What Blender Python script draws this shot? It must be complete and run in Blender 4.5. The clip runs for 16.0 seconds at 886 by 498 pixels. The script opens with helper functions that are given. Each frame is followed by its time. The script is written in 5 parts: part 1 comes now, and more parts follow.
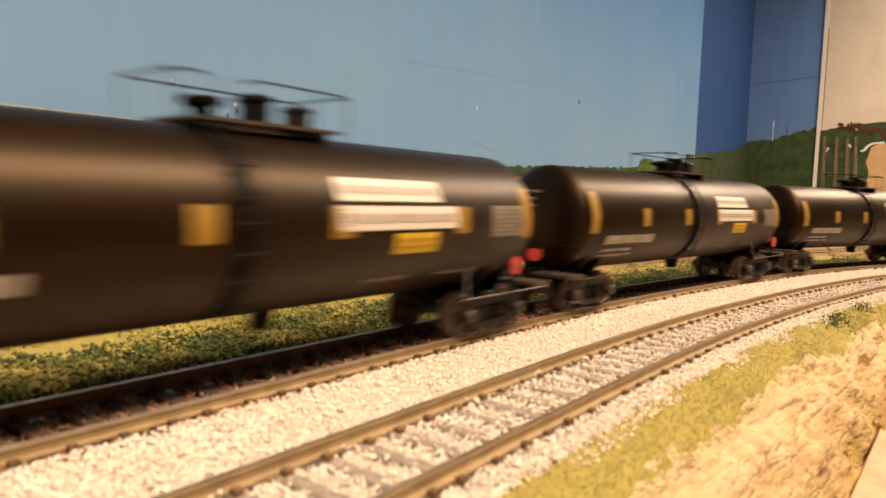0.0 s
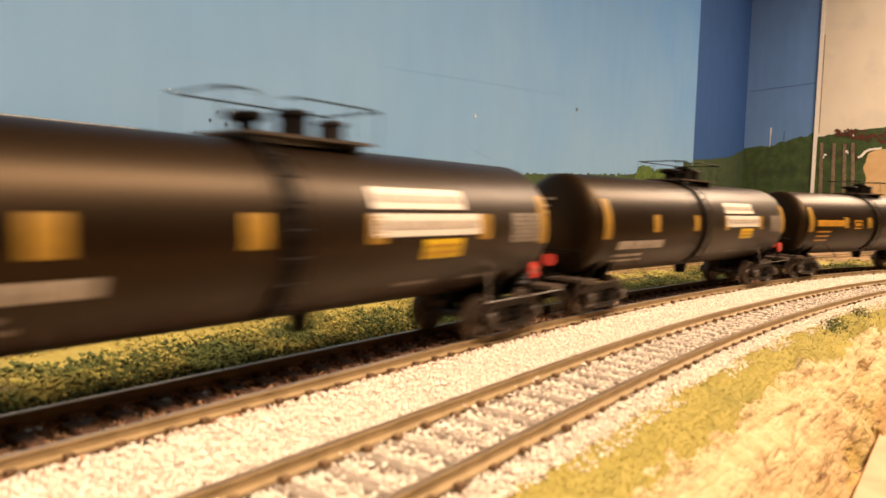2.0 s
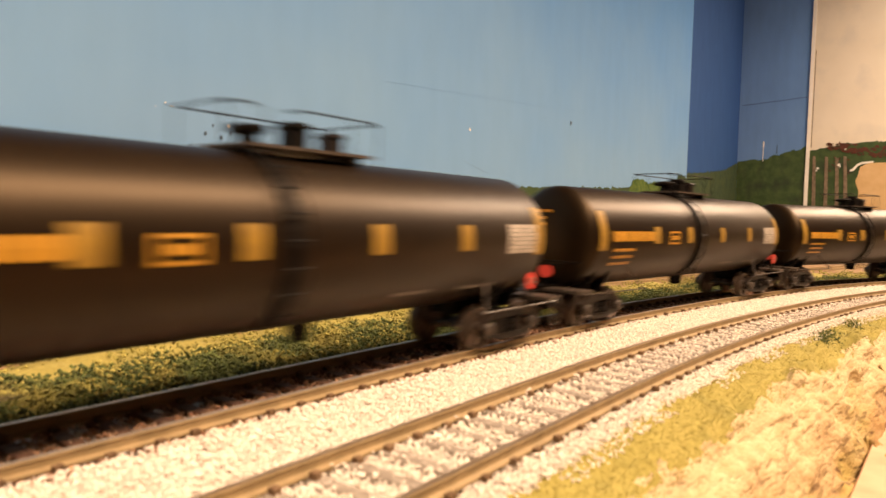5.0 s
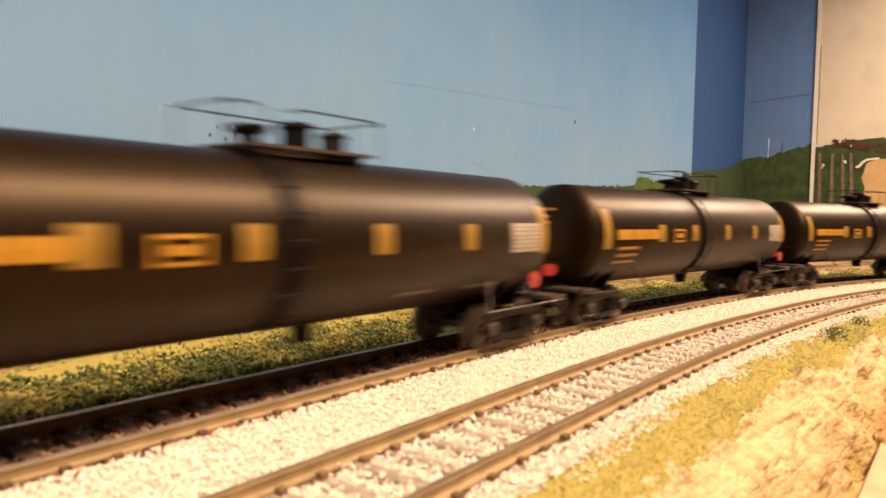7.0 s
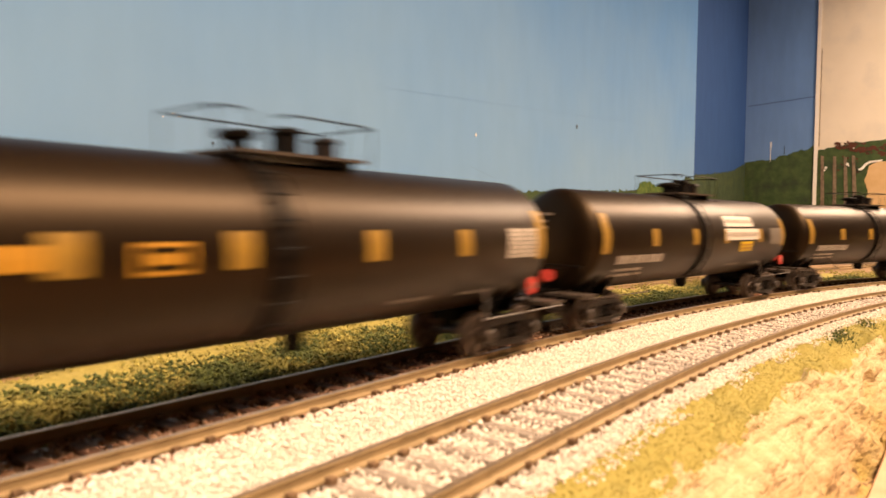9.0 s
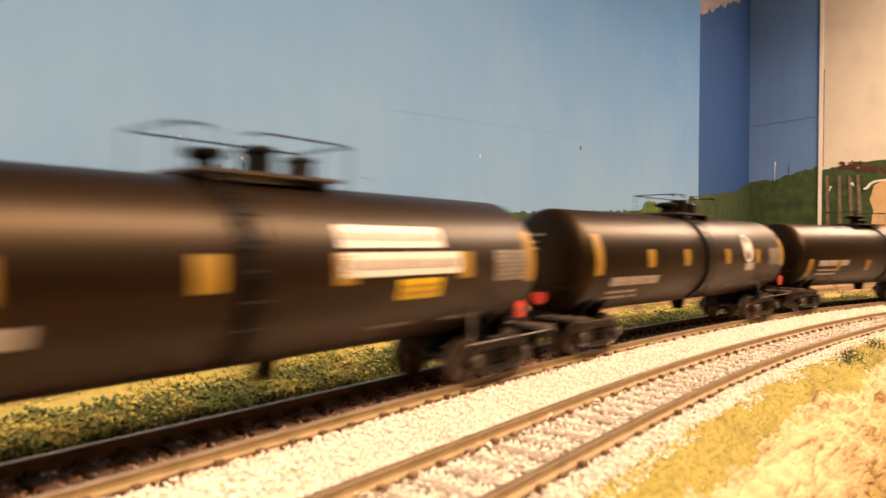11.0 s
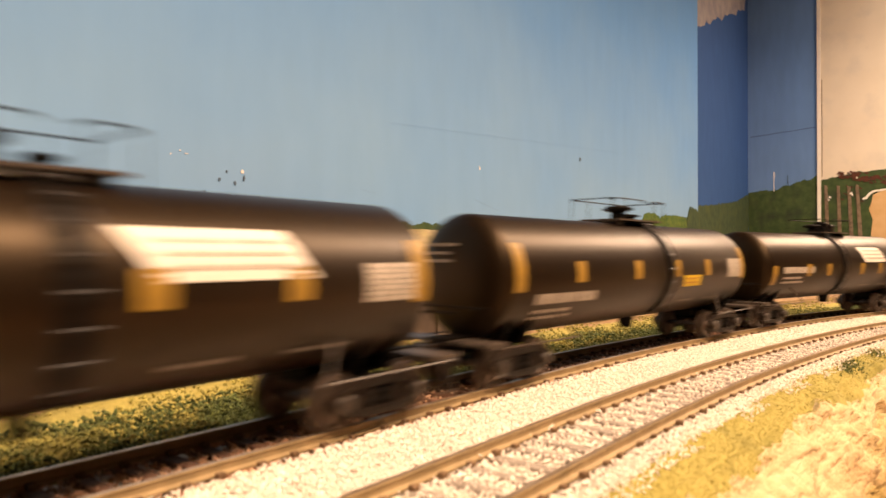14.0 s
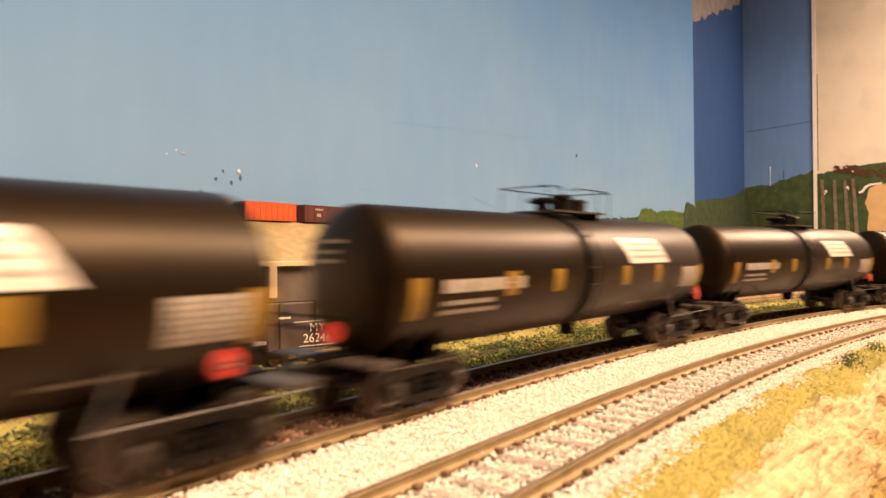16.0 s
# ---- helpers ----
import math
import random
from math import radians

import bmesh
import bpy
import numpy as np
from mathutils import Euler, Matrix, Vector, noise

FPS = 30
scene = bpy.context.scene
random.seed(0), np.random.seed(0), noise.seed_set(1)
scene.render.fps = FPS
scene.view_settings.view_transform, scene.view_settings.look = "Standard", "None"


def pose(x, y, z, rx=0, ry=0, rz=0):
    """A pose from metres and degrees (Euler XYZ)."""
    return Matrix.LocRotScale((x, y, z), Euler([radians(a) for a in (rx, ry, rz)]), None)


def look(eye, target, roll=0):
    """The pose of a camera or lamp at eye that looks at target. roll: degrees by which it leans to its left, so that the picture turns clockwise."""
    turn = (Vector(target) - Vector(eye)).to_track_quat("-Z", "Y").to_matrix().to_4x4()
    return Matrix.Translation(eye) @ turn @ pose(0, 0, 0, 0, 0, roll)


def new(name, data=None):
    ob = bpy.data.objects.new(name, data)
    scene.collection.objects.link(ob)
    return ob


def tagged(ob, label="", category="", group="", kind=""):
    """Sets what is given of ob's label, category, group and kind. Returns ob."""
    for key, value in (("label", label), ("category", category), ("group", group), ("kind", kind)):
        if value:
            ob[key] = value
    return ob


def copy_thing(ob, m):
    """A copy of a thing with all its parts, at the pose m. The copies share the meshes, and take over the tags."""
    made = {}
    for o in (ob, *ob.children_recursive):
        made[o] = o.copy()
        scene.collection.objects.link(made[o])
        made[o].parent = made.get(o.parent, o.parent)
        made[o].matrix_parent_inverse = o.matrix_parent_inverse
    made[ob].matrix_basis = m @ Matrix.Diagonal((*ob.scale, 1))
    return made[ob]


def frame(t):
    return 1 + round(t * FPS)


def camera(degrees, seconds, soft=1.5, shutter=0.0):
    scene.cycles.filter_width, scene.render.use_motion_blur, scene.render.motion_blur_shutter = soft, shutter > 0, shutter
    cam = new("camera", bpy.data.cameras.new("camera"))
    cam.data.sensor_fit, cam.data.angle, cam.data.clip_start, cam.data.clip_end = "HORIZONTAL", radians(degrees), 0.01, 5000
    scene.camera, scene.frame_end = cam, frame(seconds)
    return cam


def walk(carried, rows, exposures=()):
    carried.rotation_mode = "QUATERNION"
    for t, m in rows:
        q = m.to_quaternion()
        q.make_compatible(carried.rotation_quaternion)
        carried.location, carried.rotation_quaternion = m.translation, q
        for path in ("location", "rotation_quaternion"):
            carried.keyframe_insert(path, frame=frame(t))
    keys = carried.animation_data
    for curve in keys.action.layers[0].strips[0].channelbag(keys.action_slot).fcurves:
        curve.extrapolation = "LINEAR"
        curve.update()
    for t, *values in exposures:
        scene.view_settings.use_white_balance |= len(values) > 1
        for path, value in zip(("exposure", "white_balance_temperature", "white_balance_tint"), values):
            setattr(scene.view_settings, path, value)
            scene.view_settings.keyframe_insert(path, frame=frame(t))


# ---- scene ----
cam = camera(67.0, 16.0, soft=1.45, shutter=0.75)
cam.data.dof.use_dof = True
cam.data.dof.focus_distance, cam.data.dof.aperture_fstop = 0.42, 36.0
CAM = [  # seconds, x, y, z, yaw, pitch, roll
    (0.0, -0.0002, 0.0003, 0.0335, 0.11, -4.66, 1.77),
    (0.5, -0.0003, 0.0003, 0.0336, 0.17, -4.60, 1.68),
    (1.0, -0.0001, 0.0003, 0.0335, 0.13, -4.31, 1.56),
    (1.5, 0.0000, 0.0000, 0.0337, -0.00, -3.91, 1.61),
    (2.0, 0.0001, 0.0001, 0.0334, 0.03, -4.00, 1.50),
    (2.5, 0.0002, 0.0002, 0.0334, 0.03, -4.01, 1.51),
    (3.0, 0.0006, 0.0003, 0.0328, 0.21, -4.35, 0.96),
    (3.5, 0.0006, -0.0000, 0.0329, 0.05, -3.61, 1.27),
    (4.0, 0.0008, -0.0005, 0.0330, -0.35, -2.96, 1.50),
    (6.5, 0.0005, -0.0001, 0.0330, -0.19, -2.83, 1.31),
    (7.0, 0.0006, -0.0001, 0.0329, 0.05, -2.90, 1.09),
    (7.5, 0.0000, -0.0001, 0.0331, 0.01, -2.62, 0.77),
    (8.0, 0.0000, -0.0002, 0.0329, 0.13, -2.61, 0.85),
    (10.5, 0.0002, -0.0010, 0.0328, 0.54, -1.16, 0.15),
    (11.0, -0.0005, -0.0011, 0.0330, 0.71, -0.60, 0.38),
    (11.5, -0.0000, -0.0014, 0.0328, 0.59, -0.34, 0.11),
    (12.0, -0.0001, -0.0013, 0.0328, 0.43, -0.12, 0.19),
    (12.5, -0.0004, -0.0012, 0.0330, 0.62, -0.15, 0.29),
    (13.0, -0.0006, -0.0013, 0.0330, 0.70, 0.01, 0.14),
    (13.5, -0.0003, -0.0013, 0.0328, 0.86, 0.18, 0.01),
    (14.0, -0.0005, -0.0017, 0.0329, 0.73, 0.45, 0.04),
    (14.5, -0.0004, -0.0015, 0.0331, 0.76, 0.39, -0.04),
    (15.0, -0.0005, -0.0015, 0.0328, 0.88, 0.39, -0.12),
    (15.5, -0.0010, -0.0014, 0.0332, 0.81, 0.40, -0.06),
    (16.0, -0.0011, -0.0013, 0.0330, 0.50, 0.24, -0.50),
]
walk(cam, [(a[0], pose(a[1], a[2], a[3], 0, 0, a[4]) @ pose(0, 0, 0, 90 + a[5], 0, 0) @ pose(0, 0, 0, 0, 0, a[6])) for a in CAM],
     exposures=((0.0, -0.36, 6350, 12), (1.5, -0.21, 6500, 13), (4.0, -0.14, 6650, 15), (7.0, -0.12, 6650, 16), (10.5, -0.03, 6850, 19), (16.0, -0.01, 6850, 19)))

# ---------------------------------------------------------------- light
world = bpy.data.worlds.new("room_dim")
world.use_nodes = True
world.node_tree.nodes["Background"].inputs[0].default_value = (0.9, 0.75, 0.55, 1)
world.node_tree.nodes["Background"].inputs[1].default_value = 0.015
scene.world = world


def ceiling_lamp(x, y, z, sx, sy, watts, colour, tx, ty, tz):
    d = bpy.data.lights.new("ceiling_lamp", "AREA")
    d.shape, d.size, d.size_y, d.energy, d.color = "RECTANGLE", sx, sy, watts, colour
    ob = new("ceiling_lamp", d)
    ob.matrix_world = look((x, y, z), (tx, ty, tz))
    return ob


WARM = (1.0, 0.74, 0.50)
# row of ceiling strips along the aisle, parallel to the tracks
for lx, ly, watts in ((-0.3, -1.7, 38.0), (0.4, -0.75, 55.0), (1.1, 0.2, 57.0), (1.9, 1.3, 48.0), (2.65, 2.5, 43.0)):
    ceiling_lamp(lx, ly, 1.44, 0.50, 1.15, watts, WARM, lx, ly, 0).matrix_world = pose(lx, ly, 1.44, 0, 0, -38)
# added, unseen strip close under the ceiling; it brightens the upper corner boards
ceiling_lamp(2.75, 3.1, 1.9, 0.40, 1.15, 31.0, (1.0, 0.78, 0.57), 2.75, 3.1, 0).matrix_world = pose(2.75, 3.1, 1.9, 0, 0, -38)

# ---------------------------------------------------------------- materials


def mat(name, c1, c2=None, rough=0.7, metal=0.0, scale=200.0, bump=0.0, detail=4.0, spec=0.5, c3=None, scale2=None, mix3=0.5, rnd=0.0, bscale=None):
    """Two-scale noise colour with relief."""
    m = bpy.data.materials.new(name)
    m.use_nodes = True
    nt = m.node_tree
    b = nt.nodes["Principled BSDF"]
    b.inputs["Roughness"].default_value = rough
    b.inputs["Metallic"].default_value = metal
    b.inputs["Specular IOR Level"].default_value = spec
    tc = nt.nodes.new("ShaderNodeTexCoord")

    def noise_node(sc, det=detail):
        n = nt.nodes.new("ShaderNodeTexNoise")
        n.inputs["Scale"].default_value = sc
        n.inputs["Detail"].default_value = det
        nt.links.new(tc.outputs["Object"], n.inputs["Vector"])
        return n

    def mixer(fac, a, bb):
        mx = nt.nodes.new("ShaderNodeMix")
        mx.data_type = "RGBA"
        nt.links.new(fac, mx.inputs[0])
        for k, v in ((6, a), (7, bb)):
            if isinstance(v, tuple):
                mx.inputs[k].default_value = (*v, 1)
            else:
                nt.links.new(v, mx.inputs[k])
        return mx.outputs[2]

    def sharpen(sock, lo, hi):
        r = nt.nodes.new("ShaderNodeMapRange")
        r.inputs[1].default_value, r.inputs[2].default_value = lo, hi
        nt.links.new(sock, r.inputs[0])
        return r.outputs[0]

    out = None
    n1 = noise_node(scale)
    if c2 is not None:
        out = mixer(sharpen(n1.outputs[0], 0.35, 0.65), c1, c2)
        if c3 is not None:
            n2 = noise_node(scale2 or scale / 8)
            out = mixer(sharpen(n2.outputs[0], mix3, mix3 + 0.18), out, c3)
    if rnd > 0:
        oi = nt.nodes.new("ShaderNodeNewGeometry")
        hs = nt.nodes.new("ShaderNodeHueSaturation")
        mr = nt.nodes.new("ShaderNodeMapRange")
        mr.inputs[3].default_value, mr.inputs[4].default_value = 1 - rnd, 1 + rnd
        nt.links.new(oi.outputs["Random Per Island"], mr.inputs[0])
        nt.links.new(mr.outputs[0], hs.inputs["Value"])
        if out is not None:
            nt.links.new(out, hs.inputs["Color"])
        else:
            hs.inputs["Color"].default_value = (*c1, 1)
        out = hs.outputs[0]
    if out is not None:
        nt.links.new(out, b.inputs["Base Color"])
    else:
        b.inputs["Base Color"].default_value = (*c1, 1)
    if bump > 0:
        bp = nt.nodes.new("ShaderNodeBump")
        bp.inputs["Strength"].default_value = 1.0
        bp.inputs["Distance"].default_value = bump
        nb = noise_node(bscale or scale) if bscale else n1
        nt.links.new(nb.outputs[0], bp.inputs["Height"])
        nt.links.new(bp.outputs[0], b.inputs["Normal"])
    return m


M_TANK = mat("tank_black_paint", (0.0050, 0.0024, 0.0010), (0.0070, 0.0035, 0.0015), 0.38, 0, 60, 0.000012, bscale=900, c3=(0.009, 0.0047, 0.002), scale2=25, mix3=0.58, spec=0.37)
M_TANK.node_tree.nodes["Principled BSDF"].inputs["Specular Tint"].default_value = (1.0, 0.71, 0.43, 1)
M_DARK = mat("underframe_black", (0.003, 0.0024, 0.0018), (0.007, 0.005, 0.0036), 0.55, 0, 300, 0.00003, spec=0.08)
M_SIDEFRAME = mat("truck_weathered", (0.004, 0.0024, 0.0016), (0.015, 0.008, 0.0045), 0.42, 0, 350, 0.00008, spec=0.28)
M_STEP = mat("platform_grey", (0.035, 0.025, 0.018), (0.075, 0.055, 0.04), 0.45, 0, 300, spec=0.4)
M_WHEEL = mat("wheel_steel", (0.05, 0.034, 0.024), (0.16, 0.115, 0.085), 0.35, 0.7, 400)
M_YELLOW = mat("reflector_yellow", (0.27, 0.150, 0.012), (0.22, 0.120, 0.012), 0.5, 0, 500)
M_LABEL = mat("label_yellow", (0.60, 0.40, 0.008), (0.54, 0.35, 0.008), 0.5, 0, 500)
M_LETTER_Y = mat("lettering_yellow", (0.44, 0.21, 0.012), (0.38, 0.18, 0.012), 0.5, 0, 500)
M_WHITE = mat("lettering_white", (0.42, 0.36, 0.29), (0.34, 0.29, 0.235), 0.5, 0, 500)
M_GREY = mat("lettering_grey", (0.20, 0.165, 0.13), (0.15, 0.125, 0.10), 0.5, 0, 500)
M_PLACARD = mat("placard_white", (0.66, 0.60, 0.52), (0.60, 0.54, 0.46), 0.5, 0, 500)
M_RED = mat("placard_red", (0.60, 0.06, 0.04), (0.52, 0.048, 0.033), 0.5, 0, 500)
M_RAIL = mat("rail_side_rust", (0.235, 0.165, 0.08), (0.31, 0.22, 0.11), 0.6, 0.1, 250)
M_RAILTOP = mat("rail_head_nickel", (0.52, 0.42, 0.31), (0.36, 0.27, 0.19), 0.38, 0.8, 150)
M_TIE = mat("tie_brown", (0.14, 0.068, 0.038), (0.24, 0.13, 0.08), 0.85, 0, 500, 0.0001, spec=0.1)
M_SPIKE = mat("spike_dark", (0.09, 0.055, 0.03), (0.19, 0.12, 0.07), 0.8, 0, 500, spec=0.1)
M_TIEGREY = mat("tie_grey", (0.20, 0.165, 0.13), (0.31, 0.265, 0.22), 0.85, 0, 500, 0.0001)
M_STONE = mat("ballast_stone", (0.66, 0.58, 0.49), (0.78, 0.71, 0.62), 0.9, 0, 700, 0.0, rnd=0.18)
M_STONED = mat("ballast_stone_dark", (0.38, 0.21, 0.12), (0.60, 0.39, 0.25), 0.9, 0, 700, 0.0001, rnd=0.5, spec=0.1)
M_BALLAST = mat("ballast_bed", (0.63, 0.56, 0.47), (0.76, 0.70, 0.61), 0.95, 0, 1200, 0.0004)
M_GRASS = mat("grass_straw", (0.26, 0.215, 0.044), (0.33, 0.275, 0.068), 0.95, 0, 900, 0.0002, c3=(0.20, 0.175, 0.038), scale2=90)
M_GREEN = mat("foam_green", (0.04, 0.058, 0.014), (0.10, 0.115, 0.024), 0.95, 0, 500, 0.0008, c3=(0.26, 0.22, 0.05), scale2=50, rnd=0.3)
M_TUFT = mat("foam_tuft", (0.21, 0.19, 0.04), (0.33, 0.28, 0.07), 0.95, 0, 500, 0.0008, rnd=0.35)
M_SOIL = mat("tan_soil", (0.34, 0.225, 0.066), (0.43, 0.30, 0.095), 0.95, 0, 500, 0.0008, detail=8, c3=(0.22, 0.13, 0.04), scale2=130, mix3=0.55)
M_DIRT = mat("red_brown_dirt", (0.20, 0.11, 0.05), (0.29, 0.175, 0.08), 0.95, 0, 400, 0.0006, c3=(0.34, 0.24, 0.11), scale2=90)
M_PLANK = mat("bare_wood", (0.48, 0.29, 0.17), (0.56, 0.36, 0.22), 0.7, 0, 90, 0.0002)
M_WALLROOM = mat("room_wall", (0.17, 0.13, 0.095), (0.20, 0.155, 0.115), 0.9, 0, 3)
M_CEIL = mat("ceiling_white", (0.72, 0.68, 0.61), (0.67, 0.63, 0.57), 0.9, 0, 3)
M_BENCH = mat("brown_bench_paint", (0.12, 0.078, 0.042), (0.16, 0.105, 0.058), 0.9, 0, 40, 0.001, c3=(0.09, 0.07, 0.035), scale2=6, spec=0.2)
M_FLOOR = mat("floor_carpet", (0.16, 0.13, 0.10), (0.2, 0.165, 0.13), 0.95, 0, 60, 0.002)
M_BEIGE = mat("beige_backdrop", (0.76, 0.68, 0.55), (0.81, 0.73, 0.60), 0.85, 0, 4, c3=(0.70, 0.64, 0.54), scale2=6)
M_EDGE = mat("board_edge_white", (0.88, 0.85, 0.78), (0.84, 0.80, 0.72), 0.7, 0, 20)
M_LEAF = mat("painted_leaves", (0.03, 0.062, 0.018), (0.062, 0.10, 0.03), 0.9, 0, 22, detail=8, c3=(0.026, 0.042, 0.02), scale2=9)
M_LEAFD = mat("painted_hill_dark", (0.024, 0.05, 0.022), (0.045, 0.078, 0.03), 0.9, 0, 25, detail=8, c3=(0.055, 0.08, 0.024), scale2=8)
M_LEAFY = mat("painted_bush_bright", (0.11, 0.16, 0.022), (0.035, 0.095, 0.016), 0.9, 0, 45, detail=8)
M_RUSTLEAF = mat("painted_red_branches", (0.11, 0.028, 0.015), (0.06, 0.03, 0.015), 0.9, 0, 40, detail=8)
M_TRUNK = mat("painted_trunk", (0.24, 0.18, 0.12), (0.14, 0.10, 0.065), 0.9, 0, 60)
M_TANBLD = mat("painted_tan_building", (0.62, 0.40, 0.18), (0.68, 0.46, 0.23), 0.9, 0, 15)
M_CLOUD = mat("painted_cloud", (0.36, 0.34, 0.36), (0.25, 0.25, 0.30), 0.9, 0, 12, detail=8)
M_CHIP = mat("paint_chip_white", (0.85, 0.82, 0.76), None, 0.8)
M_SPOT = mat("paint_chip_dark", (0.08, 0.13, 0.20), None, 0.8)
M_FAINT = mat("faint_seam", (0.20, 0.375, 0.635), (0.205, 0.382, 0.645), 0.9, 0, 30)
M_SEAM = mat("panel_seam", (0.18, 0.345, 0.59), (0.195, 0.365, 0.63), 0.9, 0, 30)
M_SEAMD = mat("panel_joint", (0.05, 0.10, 0.23), (0.07, 0.13, 0.28), 0.9, 0, 30)


def cliff_paint():
    """Cast plaster that goes from pale wash to brown rock with the mesh's own 'rock' value, broken up by noise."""
    m = bpy.data.materials.new("plaster_cliff")
    m.use_nodes = True
    nt = m.node_tree
    b = nt.nodes["Principled BSDF"]
    b.inputs["Roughness"].default_value = 0.95
    b.inputs["Specular IOR Level"].default_value = 0.2
    tc = nt.nodes.new("ShaderNodeTexCoord")
    turn = nt.nodes.new("ShaderNodeMapping")
    turn.inputs["Rotation"].default_value = (0, 0, radians(-47))
    nt.links.new(tc.outputs["Object"], turn.inputs["Vector"])
    drawn = nt.nodes.new("ShaderNodeMapping")
    drawn.inputs["Scale"].default_value = (0.38, 1, 1)
    nt.links.new(turn.outputs[0], drawn.inputs["Vector"])
    at = nt.nodes.new("ShaderNodeAttribute")
    at.attribute_name = "rock"

    def cloud(sc, det, lo, hi):
        n = nt.nodes.new("ShaderNodeTexNoise")
        n.inputs["Scale"].default_value, n.inputs["Detail"].default_value = sc, det
        nt.links.new(drawn.outputs[0], n.inputs["Vector"])
        r = nt.nodes.new("ShaderNodeMapRange")
        r.inputs[1].default_value, r.inputs[2].default_value = lo, hi
        nt.links.new(n.outputs[0], r.inputs[0])
        return r.outputs[0]

    def blend(fac, a, c):
        mx = nt.nodes.new("ShaderNodeMix")
        mx.data_type = "RGBA"
        nt.links.new(fac, mx.inputs[0])
        for k, v in ((6, a), (7, c)):
            if isinstance(v, tuple):
                mx.inputs[k].default_value = (*v, 1)
            else:
                nt.links.new(v, mx.inputs[k])
        return mx.outputs[2]

    def calc(op, a, c):
        n = nt.nodes.new("ShaderNodeMath")
        n.operation = op
        n.use_clamp = op == "ADD"
        for k, v in ((0, a), (1, c)):
            if isinstance(v, float):
                n.inputs[k].default_value = v
            else:
                nt.links.new(v, n.inputs[k])
        return n.outputs[0]

    fine = cloud(520, 8, 0.32, 0.68)
    rag = calc("SUBTRACT", cloud(170, 7, 0.2, 0.8), 0.5)
    fac = calc("ADD", at.outputs["Fac"], rag)
    pale = blend(fine, (0.56, 0.45, 0.27), (0.45, 0.34, 0.175))
    rock = blend(fine, (0.39, 0.25, 0.105), (0.25, 0.14, 0.052))
    moss = blend(cloud(60, 5, 0.5, 0.68), rock, (0.33, 0.25, 0.07))
    both = blend(fac, pale, moss)
    pits = calc("MULTIPLY", cloud(380, 6, 0.56, 0.66), fac)
    nt.links.new(blend(pits, both, (0.09, 0.04, 0.016)), b.inputs["Base Color"])
    bp = nt.nodes.new("ShaderNodeBump")
    bp.inputs["Strength"].default_value, bp.inputs["Distance"].default_value = 0.9, 0.0009
    nt.links.new(fine, bp.inputs["Height"])
    nt.links.new(bp.outputs[0], b.inputs["Normal"])
    return m


M_CLIFF = cliff_paint()


def sky_paint(name, low, high, z0, z1, streak):
    """Painted sky: brush streaks and a hand-blended change from pale to deeper blue with height."""
    m = bpy.data.materials.new(name)
    m.use_nodes = True
    nt = m.node_tree
    b = nt.nodes["Principled BSDF"]
    b.inputs["Roughness"].default_value = 0.85
    b.inputs["Specular IOR Level"].default_value = 0.2
    tc = nt.nodes.new("ShaderNodeTexCoord")
    sep = nt.nodes.new("ShaderNodeSeparateXYZ")
    nt.links.new(tc.outputs["Object"], sep.inputs[0])
    n = nt.nodes.new("ShaderNodeTexNoise")
    n.inputs["Scale"].default_value, n.inputs["Detail"].default_value = 2.2, 5
    nt.links.new(tc.outputs["Object"], n.inputs["Vector"])
    mp = nt.nodes.new("ShaderNodeMapping")
    mp.inputs["Scale"].default_value = (9, 9, 2.5)
    nt.links.new(tc.outputs["Object"], mp.inputs["Vector"])
    n2 = nt.nodes.new("ShaderNodeTexNoise")
    n2.inputs["Scale"].default_value, n2.inputs["Detail"].default_value = 2.0, 6
    nt.links.new(mp.outputs[0], n2.inputs["Vector"])
    mr = nt.nodes.new("ShaderNodeMapRange")
    mr.inputs[1].default_value, mr.inputs[2].default_value = z0, z1
    nt.links.new(sep.outputs[2], mr.inputs[0])
    ad = nt.nodes.new("ShaderNodeMath")
    ad.operation = "MULTIPLY_ADD"
    ad.inputs[1].default_value = 0.9
    nt.links.new(n.outputs[0], ad.inputs[0])
    sb = nt.nodes.new("ShaderNodeMath")
    sb.operation = "SUBTRACT"
    sb.inputs[1].default_value = 0.45
    nt.links.new(mr.outputs[0], sb.inputs[0])
    nt.links.new(sb.outputs[0], ad.inputs[2])
    cl = nt.nodes.new("ShaderNodeClamp")
    nt.links.new(ad.outputs[0], cl.inputs[0])
    mx = nt.nodes.new("ShaderNodeMix")
    mx.data_type = "RGBA"
    mx.inputs[6].default_value, mx.inputs[7].default_value = (*low, 1), (*high, 1)
    nt.links.new(cl.outputs[0], mx.inputs[0])
    hs = nt.nodes.new("ShaderNodeHueSaturation")
    m2 = nt.nodes.new("ShaderNodeMapRange")
    m2.inputs[1].default_value, m2.inputs[2].default_value = 0.3, 0.7
    m2.inputs[3].default_value, m2.inputs[4].default_value = 1 - streak, 1 + streak
    nt.links.new(n2.outputs[0], m2.inputs[0])
    nt.links.new(m2.outputs[0], hs.inputs["Value"])
    nt.links.new(mx.outputs[2], hs.inputs["Color"])
    nt.links.new(hs.outputs[0], b.inputs["Base Color"])
    return m


